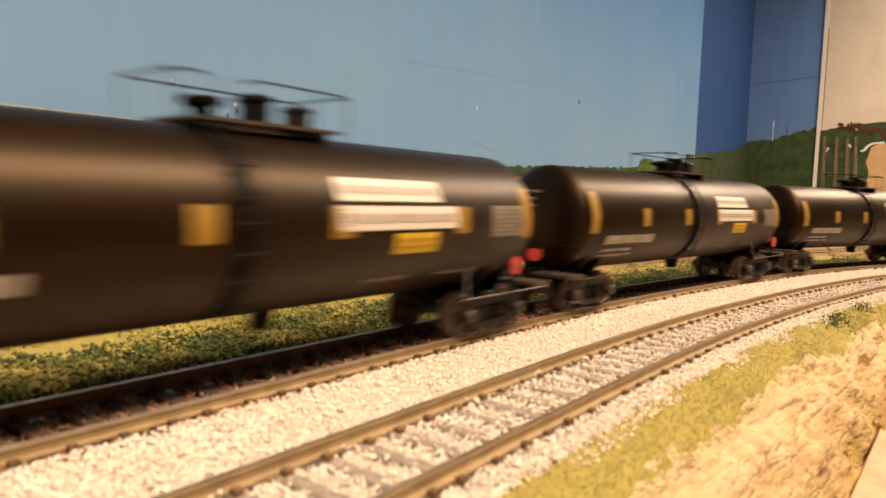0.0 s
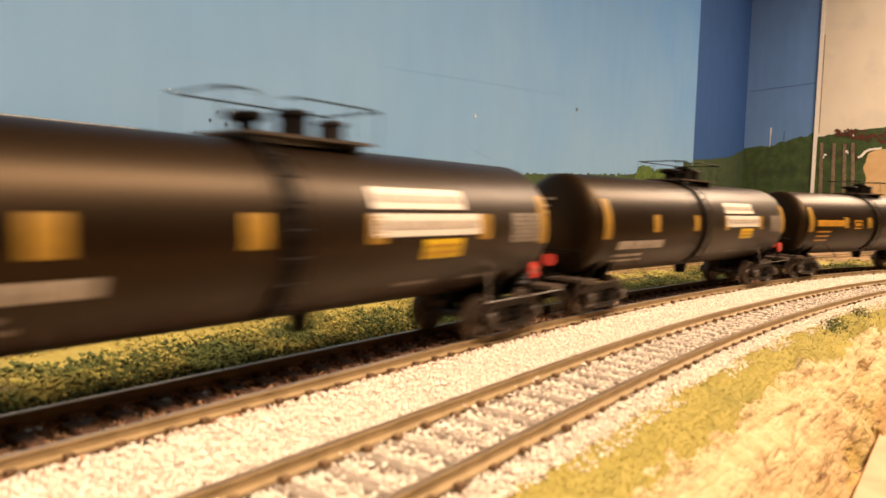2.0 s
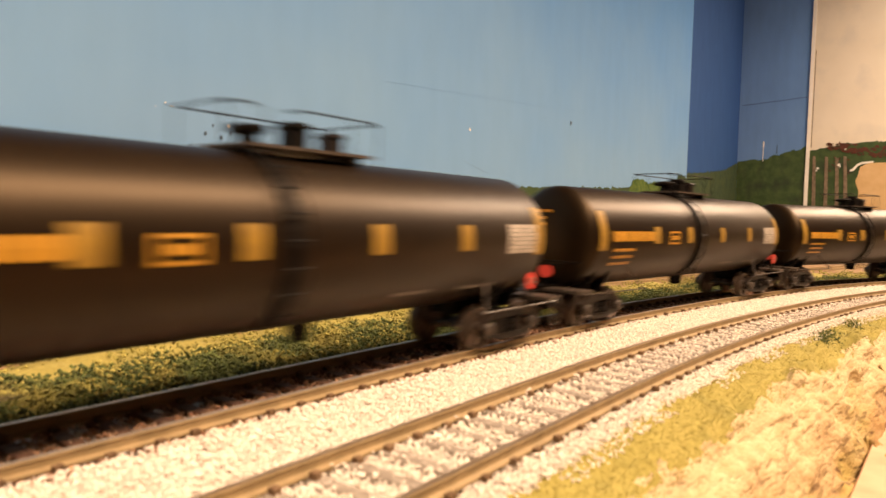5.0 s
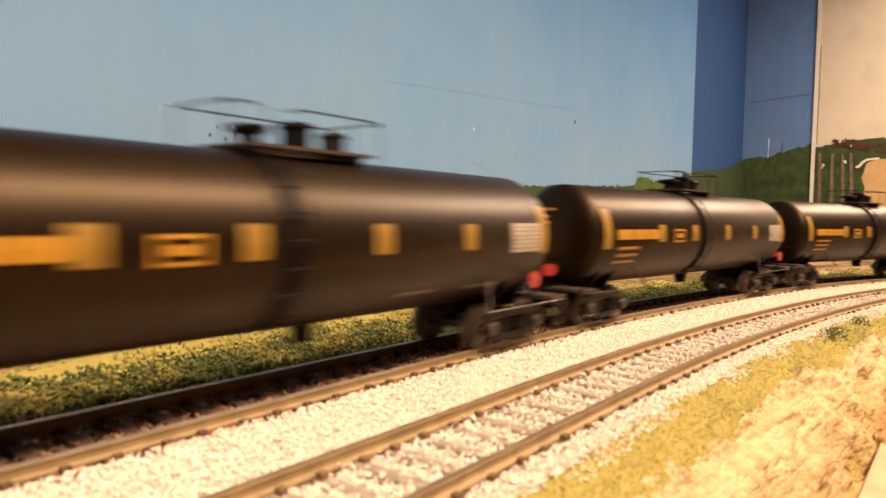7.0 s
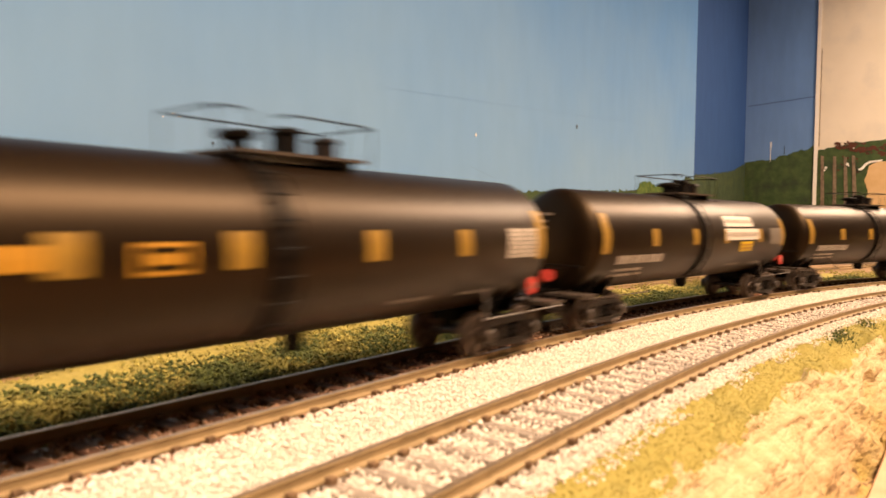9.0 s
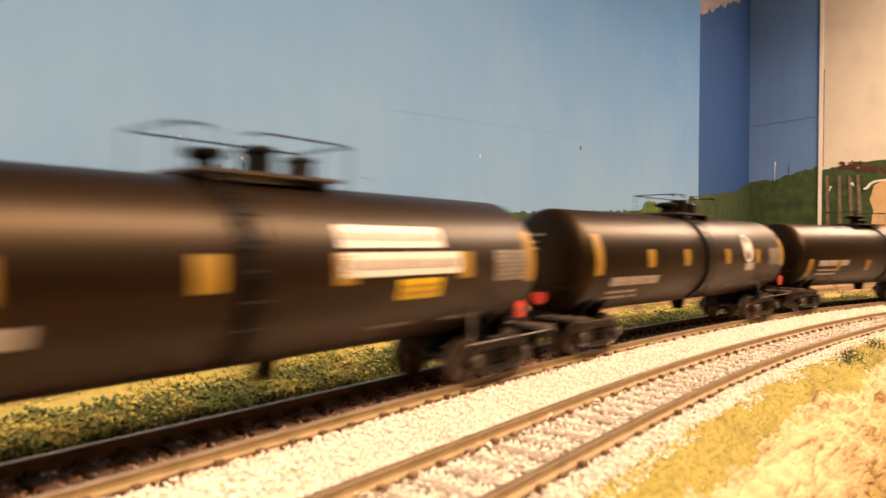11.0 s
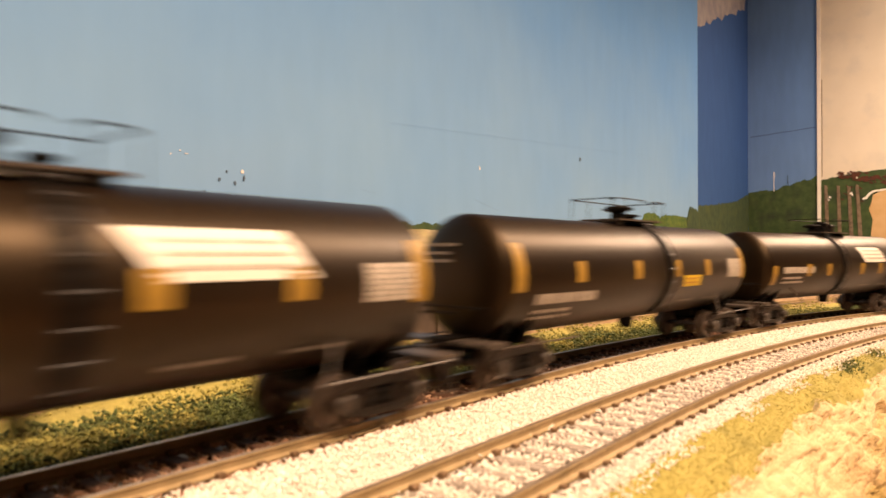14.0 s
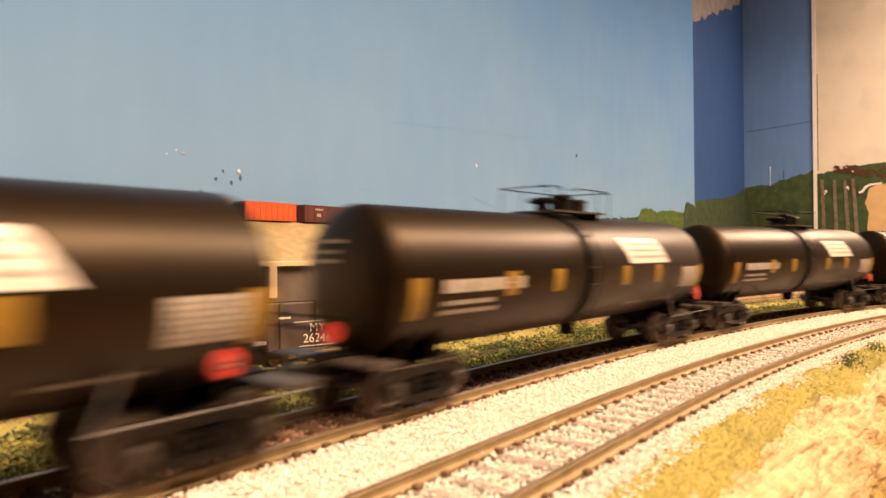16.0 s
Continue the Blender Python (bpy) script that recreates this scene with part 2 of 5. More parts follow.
M_SKY = sky_paint("sky_paint_pale", (0.217, 0.400, 0.655), (0.120, 0.318, 0.70), 0.15, 1.1, 0.022)
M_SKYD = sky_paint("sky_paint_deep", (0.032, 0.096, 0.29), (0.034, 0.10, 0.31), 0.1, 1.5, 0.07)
M_SKYR = sky_paint("sky_paint_mid", (0.135, 0.255, 0.51), (0.13, 0.265, 0.56), 0.1, 1.5, 0.06)

# ---------------------------------------------------------------- mesh helpers


def box(bm, x0, x1, y0, y1, z0, z1, mi=0):
    v = [bm.verts.new((x, y, z)) for x in (x0, x1) for y in (y0, y1) for z in (z0, z1)]
    for a in ((0, 1, 3, 2), (4, 6, 7, 5), (0, 4, 5, 1), (2, 3, 7, 6), (0, 2, 6, 4), (1, 5, 7, 3)):
        bm.faces.new([v[i] for i in a]).material_index = mi


def rod(bm, pts, r, n=6, closed=False, mi=0):
    pts = [Vector(p) for p in pts]
    rings = []
    for i, p in enumerate(pts):
        a = pts[max(i - 1, 0)]
        b = pts[min(i + 1, len(pts) - 1)]
        if closed:
            a, b = pts[i - 1], pts[(i + 1) % len(pts)]
        d = (b - a).normalized()
        u = d.cross(Vector((0, 0, 1)))
        if u.length < 1e-3:
            u = d.cross(Vector((0, 1, 0)))
        u.normalize()
        w = d.cross(u)
        rings.append([bm.verts.new(p + r * (math.cos(2 * math.pi * k / n) * u + math.sin(2 * math.pi * k / n) * w)) for k in range(n)])
    m = len(rings)
    for i in range(m if closed else m - 1):
        A, B = rings[i], rings[(i + 1) % m]
        for k in range(n):
            bm.faces.new((A[k], A[(k + 1) % n], B[(k + 1) % n], B[k])).material_index = mi
    if not closed:
        bm.faces.new(rings[0][::-1]).material_index = mi
        bm.faces.new(rings[-1]).material_index = mi


def lathe(bm, prof, axis="x", n=24, c=(0, 0, 0), mi=0):
    """prof: (along, radius); radius 0 closes with a point."""
    rings = []
    for a, r in prof:
        ring = []
        for k in range(n if r > 0 else 1):
            t = 2 * math.pi * k / n
            u, w = r * math.cos(t), r * math.sin(t)
            p = {"x": (a, u, w), "y": (u, a, w), "z": (u, w, a)}[axis]
            ring.append(bm.verts.new((p[0] + c[0], p[1] + c[1], p[2] + c[2])))
        rings.append(ring)
    for A, B in zip(rings, rings[1:]):
        for k in range(n):
            q = [A[k % len(A)], A[(k + 1) % len(A)], B[(k + 1) % len(B)], B[k % len(B)]]
            q = [v for i, v in enumerate(q) if v not in q[:i]]
            if len(q) > 2:
                bm.faces.new(q).material_index = mi


def part(name, bm, material, parent=None, label="", smooth=False, bevel=0.0):
    if bevel > 0:
        bmesh.ops.bevel(bm, geom=[e for e in bm.edges], offset=bevel, segments=1, affect="EDGES", clamp_overlap=True)
    bmesh.ops.recalc_face_normals(bm, faces=bm.faces)
    me = bpy.data.meshes.new(name)
    if smooth:
        for f in bm.faces:
            f.smooth = True
        for e in bm.edges:
            if len(e.link_faces) == 2 and e.calc_face_angle(0) > 0.7:
                e.smooth = False
    bm.to_mesh(me)
    bm.free()
    for m in (material if isinstance(material, (list, tuple)) else [material]):
        me.materials.append(m)
    ob = new(name, me)
    if parent is not None:
        ob.parent = parent
    if label:
        tagged(ob, label)
    return ob


def BM():
    return bmesh.new()


# ---------------------------------------------------------------- track plan
KNOT_S = (-0.25, -0.05, 0.05, 0.15, 0.25, 0.35, 0.45, 0.6, 1.4, 1.5, 9.0)
KNOT_K = (0.041, -0.043, -1.019, -0.583, -1.193, -1.317, -1.357, -1.397, -1.35, 0.0, 0.0)
DS = 0.002
S_ARR = np.arange(-3.6, 4.8, DS)
_k = np.interp(S_ARR, KNOT_S, KNOT_K)
_k[S_ARR < -0.25] = 0.0
_i0 = int(np.argmin(abs(S_ARR)))
_th = np.cumsum(_k) * DS
_th += 0.89753 - _th[_i0]
_x = np.cumsum(np.cos(_th)) * DS
_y = np.cumsum(np.sin(_th)) * DS
_x += 0.0 - _x[_i0]
_y += 0.1669 - _y[_i0]


def on_track(s, o=0.0):
    """Place and heading at arc length s, o metres to the far side of the main track's middle."""
    x, y, h = np.interp(s, S_ARR, _x), np.interp(s, S_ARR, _y), np.interp(s, S_ARR, _th)
    return float(x - math.sin(h) * o), float(y + math.cos(h) * o), float(h)


NEAR = -0.0445          # the near track's offset
GAUGE = 0.0165
TIE_TOP = -0.0022

# ---------------------------------------------------------------- room shell


def slab(name, x0, x1, y0, y1, z0, z1, m, label, cat="wall"):
    bm = BM()
    box(bm, x0, x1, y0, y1, z0, z1)
    return tagged(part(name, bm, m), label, cat, kind="structure")


slab("floor", -3.2, 4.6, -4.2, 6.8, -1.2, -1.1, M_FLOOR, "dark brown carpeted floor of the layout room", "floor")
slab("ceiling", -3.2, 4.6, -4.2, 6.8, 1.95, 2.05, M_CEIL, "plain off-white ceiling over the layout room", "ceiling")
slab("wall_north", -3.2, 4.6, 6.7, 6.8, -1.1, 1.95, M_WALLROOM, "plain tan painted room wall")
slab("wall_south", -3.2, 4.6, -4.2, -4.1, -1.1, 1.95, M_WALLROOM, "plain tan painted room wall")
slab("wall_west", -3.2, -3.1, -4.1, 6.7, -1.1, 1.95, M_WALLROOM, "plain tan painted room wall")
slab("wall_east", 4.5, 4.6, -4.1, 6.7, -1.1, 1.95, M_WALLROOM, "plain tan painted room wall")

# bench top: its edge follows the edge planks, then the inside of the curve; the aisle lies beyond
EDGE_P, EDGE_A = Vector((0.0815, 0.1304, 0)), radians(51.8)
EDGE_U = Vector((math.cos(EDGE_A), math.sin(EDGE_A), 0))
EDGE_N = Vector((math.sin(EDGE_A), -math.cos(EDGE_A), 0))
rim = [EDGE_P + EDGE_U * t + EDGE_N * 0.0715 for t in (-3.0, 0.30)]
rim += [Vector((*on_track(0.5 + 0.1 * k, -0.13)[:2], 0)) for k in range(40)]
rim += [Vector(q) for q in ((4.4, rim[-1].y, 0), (4.4, 6.6, 0), (-2.6, 6.6, 0), (-2.6, rim[0].y, 0))]
bm = BM()
bm.faces.new([bm.verts.new((p.x, p.y, -0.10)) for p in rim])
r = bmesh.ops.extrude_face_region(bm, geom=bm.faces[:])
bmesh.ops.translate(bm, verts=[g for g in r["geom"] if isinstance(g, bmesh.types.BMVert)], vec=(0, 0, 0.066))
bmesh.ops.triangulate(bm, faces=bm.faces[:])
tagged(part("benchwork", bm, M_BENCH), "brown earth-painted benchwork top of the model railway", "ground", kind="structure")

# backdrop boards: U runs along the long board, V along the short one
ANG_U = radians(54.0)
U = Vector((math.cos(ANG_U), math.sin(ANG_U), 0))
V = Vector((math.sin(ANG_U), -math.cos(ANG_U), 0))
W0 = Vector((-0.5353, 1.0576, 0))
K_END, K_COR = 3.168, 4.386
COR = W0 + U * K_COR


def board(name, origin, along, out, a0, a1, z0, z1, thick, m, label):
    """A vertical board whose painted face lies on origin + along * a; out points at the room."""
    me = Matrix((( along.x, -out.x, 0, origin.x), (along.y, -out.y, 0, origin.y), (0, 0, 1, 0), (0, 0, 0, 1)))
    bm = BM()
    box(bm, a0, a1, 0, thick, z0, z1)
    ob = part(name, bm, m)
    ob.matrix_world = me
    return tagged(ob, label, "backdrop", kind="structure")


OUT_U = V          # the long board faces the aisle
OUT_V = -U
long_board = board("backdrop_long", W0, U, OUT_U, -2.4, K_END, -0.03, 1.94, 0.02, M_SKY, "pale blue hand-painted sky backdrop board")
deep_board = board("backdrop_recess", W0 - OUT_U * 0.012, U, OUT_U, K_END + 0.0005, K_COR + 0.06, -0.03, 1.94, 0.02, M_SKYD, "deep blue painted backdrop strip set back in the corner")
short_board = board("backdrop_short", COR, V, OUT_V, -0.0115, 0.417, -0.03, 1.94, 0.02, M_SKYR, "blue painted sky backdrop board in the corner")
beige_board = board("backdrop_beige", COR + OUT_V * 0.008, V, OUT_V, 0.418, 3.2, -0.03, 1.94, 0.028, M_BEIGE, "beige backdrop board with faint painted clouds")
bm = BM()
box(bm, -0.004, 0.016, -0.004, 0.03, -0.03, 1.94)
edge = part("trim", bm, M_EDGE)
edge.matrix_world = Matrix(((V.x, -OUT_V.x, 0, (COR + OUT_V * 0.010 + V * 0.412).x), (V.y, -OUT_V.y, 0, (COR + OUT_V * 0.010 + V * 0.412).y), (0, 0, 1, 0), (0, 0, 0, 1)))
tagged(edge, "white wooden edge strip of the beige backdrop board", "trim", kind="structure")


def painted(name, host, pts, m, lift=0.003, label=""):
    """A flat painted shape on a board, outline in the board's own metres (along, height)."""
    bm = BM()
    v = [bm.verts.new((a, -lift, z)) for a, z in pts]
    bm.faces.new(v)
    r = bmesh.ops.extrude_face_region(bm, geom=bm.faces[:])
    bmesh.ops.translate(bm, verts=[g for g in r["geom"] if isinstance(g, bmesh.types.BMVert)], vec=(0, lift * 0.6, 0))
    return part(name, bm, m, host, label)


def ridge(a0, a1, tops, base, rough, seed, step=0.012):
    """An uneven tree-line outline through (along, height) tops."""
    n = max(8, int((a1 - a0) / step))
    xs = [t[0] for t in tops]
    zs = [t[1] for t in tops]
    pts = [(a1, base), (a0, base)]
    for i in range(n + 1):
        a = a0 + (a1 - a0) * i / n
        z = float(np.interp(a, xs, zs))
        z += rough * (noise.noise((a * 26, seed, 0)) + 0.6 * noise.noise((a * 70, seed, 3)) + 0.4 * noise.noise((a * 160, seed, 5)))
        pts.append((a, z))
    return pts[::-1]


painted("painted_hill", long_board, ridge(0.5, K_END - 0.002, ((0.5, 0.10), (1.33, 0.13), (2.2, 0.17), (2.6, 0.20), (K_END, 0.24)), -0.02, 0.010, 1.0), M_LEAF, 0.002, "green painted tree line low on the backdrop")
painted("painted_bush", long_board, ridge(2.30, 2.98, ((2.30, 0.16), (2.36, 0.215), (2.45, 0.222), (2.56, 0.208), (2.70, 0.222), (2.88, 0.225), (2.98, 0.20)), 0.0, 0.012, 4.0), M_LEAFY, 0.004, "bright yellow-green painted bushes")
painted("painted_bush", long_board, ridge(2.96, K_END - 0.004, ((2.96, 0.20), (3.0, 0.272), (3.12, 0.275), (K_END, 0.255)), 0.0, 0.016, 5.0), M_LEAFD, 0.0055, "dark green painted shrub")
painted("painted_hill", deep_board, ridge(K_END + 0.003, K_COR - 0.0025, ((3.1, 0.29), (3.5, 0.32), (4.02, 0.37), (4.31, 0.43), (4.5, 0.46)), -0.02, 0.014, 7.0), M_LEAFD, 0.002, "dark green painted wooded hill")
painted("painted_hill", short_board, ridge(-0.0095, 0.41, ((-0.05, 0.45), (0.02, 0.46), (0.145, 0.465), (0.28, 0.505), (0.4, 0.535)), -0.02, 0.016, 9.0), M_LEAF, 0.002, "mid green painted wooded hill in the corner")
painted("painted_hill", beige_board, ridge(0.43, 1.6, ((0.43, 0.51), (0.57, 0.54), (0.69, 0.555), (1.6, 0.57)), -0.02, 0.014, 11.0), M_LEAF, 0.002, "mid green painted wooded hill")
painted("painted_building", beige_board, [(0.712, 0.0), (1.4, 0.0), (1.4, 0.425), (0.76, 0.427), (0.735, 0.415), (0.712, 0.403), (0.702, 0.35), (0.69, 0.315), (0.71, 0.25), (0.70, 0.16)], M_TANBLD, 0.005, "tan painted rock wall")
for i, (a, lean, hgt) in enumerate(((0.457, 0.010, 0.475), (0.524, 0.008, 0.468), (0.590, 0.016, 0.462), (0.640, 0.022, 0.468))):
    painted("painted_trunk", beige_board, [(a, 0.0), (a + 0.024, 0.0), (a + 0.021 - lean * 0.5, 0.25), (a + 0.018 - lean, hgt), (a + 0.001 - lean, hgt + 0.004), (a + 0.002 - lean * 0.5, 0.2)], M_TRUNK, 0.006 + 0.0002 * i, "grey-brown painted tree trunk")
painted("painted_outline", beige_board, [(0.655, 0.385), (0.672, 0.392), (0.690, 0.418), (0.716, 0.432), (0.78, 0.438), (0.78, 0.428), (0.72, 0.420), (0.70, 0.408), (0.680, 0.380), (0.660, 0.375)], M_EDGE, 0.0075, "white painted edge of the rock wall")
cl = [(K_END + 0.02, 1.93), (K_END + 0.02, 1.26)]
for i in range(30):
    a = K_END + 0.02 + 1.1 * i / 29
    cl.append((a, 1.27 + 0.42 * i / 29 + 0.03 * noise.noise((a * 12, 2, 0)) + 0.02 * noise.noise((a * 40, 2, 0))))
cl.append((K_COR - 0.02, 1.93))
painted("painted_cloud", deep_board, cl, M_CLOUD, 0.002, "white painted cloud on the blue strip")


def speck(host, a, z, w, h, m, name, label):
    n = 9
    painted(name, host, [(a + w * math.cos(2 * math.pi * i / n) * random.uniform(0.6, 1.1), z + h * math.sin(2 * math.pi * i / n) * random.uniform(0.6, 1.1)) for i in range(n)], m, 0.002, label)


rngb = random.Random(5)
for i in range(120):
    f = rngb.random()
    a = 0.535 + 0.7 * f ** 1.3
    wide = float(np.interp(a, (0.53, 0.6, 0.75, 1.2), (0.014, 0.024, 0.036, 0.045)))
    z = float(np.interp(a, (0.53, 0.58, 0.65, 0.76, 1.2), (0.530, 0.540, 0.520, 0.500, 0.48))) + rngb.uniform(-wide, wide)
    w = rngb.uniform(0.008, 0.026)
    if i % 7 == 0:
        a, z, w = rngb.uniform(0.42, 0.66), rngb.uniform(0.36, 0.48), rngb.uniform(0.005, 0.013)
    pts = [(a + w * math.cos(6.283 * k / 13) * rngb.uniform(0.35, 1.25), z + 0.5 * w * math.sin(6.283 * k / 13) * rngb.uniform(0.4, 1.4) - 0.25 * w * math.cos(6.283 * k / 13)) for k in range(13)]
    painted("painted_branch", beige_board, pts, M_RUSTLEAF, 0.0032 + 0.00002 * i, "rust-red painted branch")
for a, z, w in ((0.479, 0.398, 0.010), (0.472, 0.384, 0.006), (0.596, 0.418, 0.010), (0.602, 0.408, 0.006), (0.627, 0.515, 0.006)):
    pts = [(a + w * math.cos(6.283 * k / 11) * rngb.uniform(0.5, 1.1), z + w * math.sin(6.283 * k / 11) * rngb.uniform(0.5, 1.1)) for k in range(11)]
    painted("painted_blossom", beige_board, pts, M_CHIP, 0.008, "white painted blossom")
speck(long_board, 0.239, 0.188, 0.0035, 0.0045, M_CHIP, "paint_chip", "white chip in the painted sky")
for a, z, w, h in ((0.243, 0.176, 0.0025, 0.006), (1.702, 0.378, 0.008, 0.008), (0.19, 0.169, 0.003, 0.004), (0.223, 0.165, 0.003, 0.004), (0.159, 0.145, 0.003, 0.002), (0.205, 0.185, 0.002, 0.003)):
    speck(long_board, a, z, w, h, M_SPOT, "paint_chip", "dark chip in the painted sky")
for a, z, w, h in ((1.044, 0.277, 0.004, 0.006), (0.111, 0.212, 0.0018, 0.0014), (0.093, 0.204, 0.0012, 0.0014), (0.123, 0.208, 0.005, 0.0005)):
    speck(long_board, a, z, w, h, M_CHIP, "paint_chip", "pale chip in the painted sky")


def streak(host, a0, z0, a1, z1, w, m, name, label):
    pts = []
    for i in range(9):
        f = i / 8
        pts.append((a0 + (a1 - a0) * f, z0 + (z1 - z0) * f + 0.4 * w * noise.noise((f * 6, a0, z0))))
    painted(name, host, pts + [(a, z - w * (0.5 + 0.5 * abs(noise.noise((a * 40, 1, 2))))) for a, z in pts[::-1]], m, 0.0006, label)


streak(long_board, 0.66, 0.346, 2.9, 0.505, 0.0003, M_FAINT, "panel_seam", "faint seam across the painted sky")
streak(long_board, 0.56, 0.181, 0.61, 0.175, 0.004, M_SEAM, "brush_mark", "faint dark brush mark")
streak(long_board, 1.02, 0.188, 1.15, 0.163, 0.004, M_SEAM, "brush_mark", "faint dark brush mark")
streak(long_board, 2.66, 0.36, 2.685, 0.25, 0.004, M_SEAM, "brush_mark", "faint dark brush mark")
streak(short_board, 0.005, 0.838, 0.40, 0.862, 0.009, M_SEAMD, "panel_seam", "horizontal seam of the corner board")
painted("panel_gap", beige_board, [(0.4335, 0.535), (0.4375, 0.535), (0.4375, 1.16), (0.4335, 1.16)], M_TRUNK, 0.002, "thin dark gap beside the white strip")
painted("painted_mast", short_board, [(0.1485, 0.455), (0.1525, 0.455), (0.1525, 0.545), (0.1550, 0.548), (0.1550, 0.585), (0.1480, 0.585), (0.1480, 0.548), (0.1490, 0.545)], M_CHIP, 0.003, "thin white painted mast")
painted("painted_mast", short_board, [(0.232, 0.50), (0.236, 0.50), (0.235, 0.56), (0.233, 0.56)], M_LEAFD, 0.003, "thin dark painted tree top")

# ---------------------------------------------------------------- ground
PROF = ((-0.60, -0.031), (-0.09, -0.030), (-0.0815, -0.029), (-0.0745, -0.014), (-0.0695, -0.0072), (-0.066, -0.0050), (-0.0625, -0.0036), (-0.0600, -0.0028), (-0.0565, -0.0025), (-0.0555, -0.0036),
        (-0.0335, -0.0036), (-0.0325, -0.0026), (-0.0125, -0.0026), (-0.0115, -0.0036), (0.011, -0.0037),
        (0.020, -0.0075), (0.028, -0.0085), (0.045, -0.006), (0.075, -0.005), (0.105, -0.0205), (0.36, -0.0215), (0.6, -0.033))
PX, PZ = [a for a, _ in PROF], [b for _, b in PROF]


def ground_z(s, o):
    z = float(np.interp(o, PX, PZ))
    q = o + z * 0.9
    k = 0.42 if o < -0.054 else 1.0
    n1 = noise.noise((s * 30, q * 30, 0))
    n2 = noise.noise((s * 110 * k, q * 110, 4))
    n3 = noise.noise((s * 240 * k, q * 240, 8)) + 0.3 * noise.noise((s * 420 * k, q * 420, 9))
    if o < -0.054:
        w = min(1, (-0.054 - o) / 0.01)
        z += w * (0.0012 * n1 + 0.0006 * n2 + 0.0004 * n3)
        if o < -0.066:
            cliff = min(1, max(0, (s - 0.03) / 0.1)) * min(1, (-0.066 - o) / 0.006)
            z += cliff * (0.004 * n1 + 0.0045 * n2 + 0.0022 * n3)
            z += 0.0012 * n2 + 0.0009 * n3
    elif o > 0.02:
        z += min(1, (o - 0.02) / 0.02) * (0.0016 * n1 + 0.0016 * n2 + 0.0008 * n3)
    return z


s_vals = np.concatenate([np.arange(-1.2, -0.2, 0.03), np.arange(-0.2, -0.06, 0.0035), np.arange(-0.06, 0.2, 0.0010), np.arange(0.2, 0.35, 0.003), np.arange(0.35, 0.9, 0.008), np.arange(0.9, 1.5, 0.05)])
o_vals = np.concatenate([np.arange(-0.12, -0.095, 0.0025), np.arange(-0.095, -0.085, 0.001), np.arange(-0.085, -0.062, 0.00045), np.arange(-0.062, -0.05, 0.001), np.arange(-0.05, 0.012, 0.001), np.arange(0.012, 0.12, 0.004), np.arange(0.12, 0.61, 0.02)])
vs, fs, mi, rocky = [], [], [], []
for s in s_vals:
    for o in o_vals:
        crag = max(0.0, min(1.0, (-0.068 - o) / 0.004, (o + 0.088) / 0.004)) * min(1.0, max(0.35, (s + 0.02) / 0.1))
        z = ground_z(s, o)
        jut = noise.noise((s * 50, z * 150, 3)) * 0.0030 + noise.noise((s * 110, z * 280, 5)) * 0.0014
        x, y, h = on_track(s, o + crag * jut)
        vs.append((x, y, z))
        rocky.append(float(np.interp(o + 0.25 * max(0.0, 0.06 - s) * 0.3, (-0.086, -0.081, -0.0770, -0.072), (1.0, 0.9, 0.35, 0.0))))
no = len(o_vals)
for i in range(len(s_vals) - 1):
    for j in range(no - 1):
        fs.append((i * no + j, i * no + no + j, i * no + no + j + 1, i * no + j + 1))
        s, o = s_vals[i], o_vals[j]
        q = o + 0.9 * float(np.interp(o, PX, PZ))
        n = noise.noise((s * 40, q * 60, 2)) * 0.003 + noise.noise((s * 90, q * 200, 2)) * 0.002 + noise.noise((s * 200, q * 520, 2)) * 0.0018
        if o + n * 1.5 < -0.0842 and s < 0.15 + n * 8:
            m = 3
        elif o + n * 0.9 < -0.0694:
            m = 2
        elif o + n * 0.7 < -0.0600:
            m = 1
        elif o + n < 0.017:
            m = 0
        elif o + n * 2 < 0.052:
            m = 4
        elif o + n * 2 < 0.10:
            m = 1
        else:
            m = 5
        mi.append(m)
me = bpy.data.meshes.new("ground")
me.from_pydata(vs, [], fs)
for m in (M_BALLAST, M_GRASS, M_CLIFF, M_SOIL, M_GREEN, M_DIRT):
    me.materials.append(m)
me.polygons.foreach_set("material_index", mi)
me.polygons.foreach_set("use_smooth", [True] * len(mi))
me.attributes.new("rock", "FLOAT", "POINT").data.foreach_set("value", rocky)
ground = tagged(new("ground", me), "plaster and foam scenery with straw grass, rock and soil", "ground", kind="structure")

# ---------------------------------------------------------------- scattered stuff


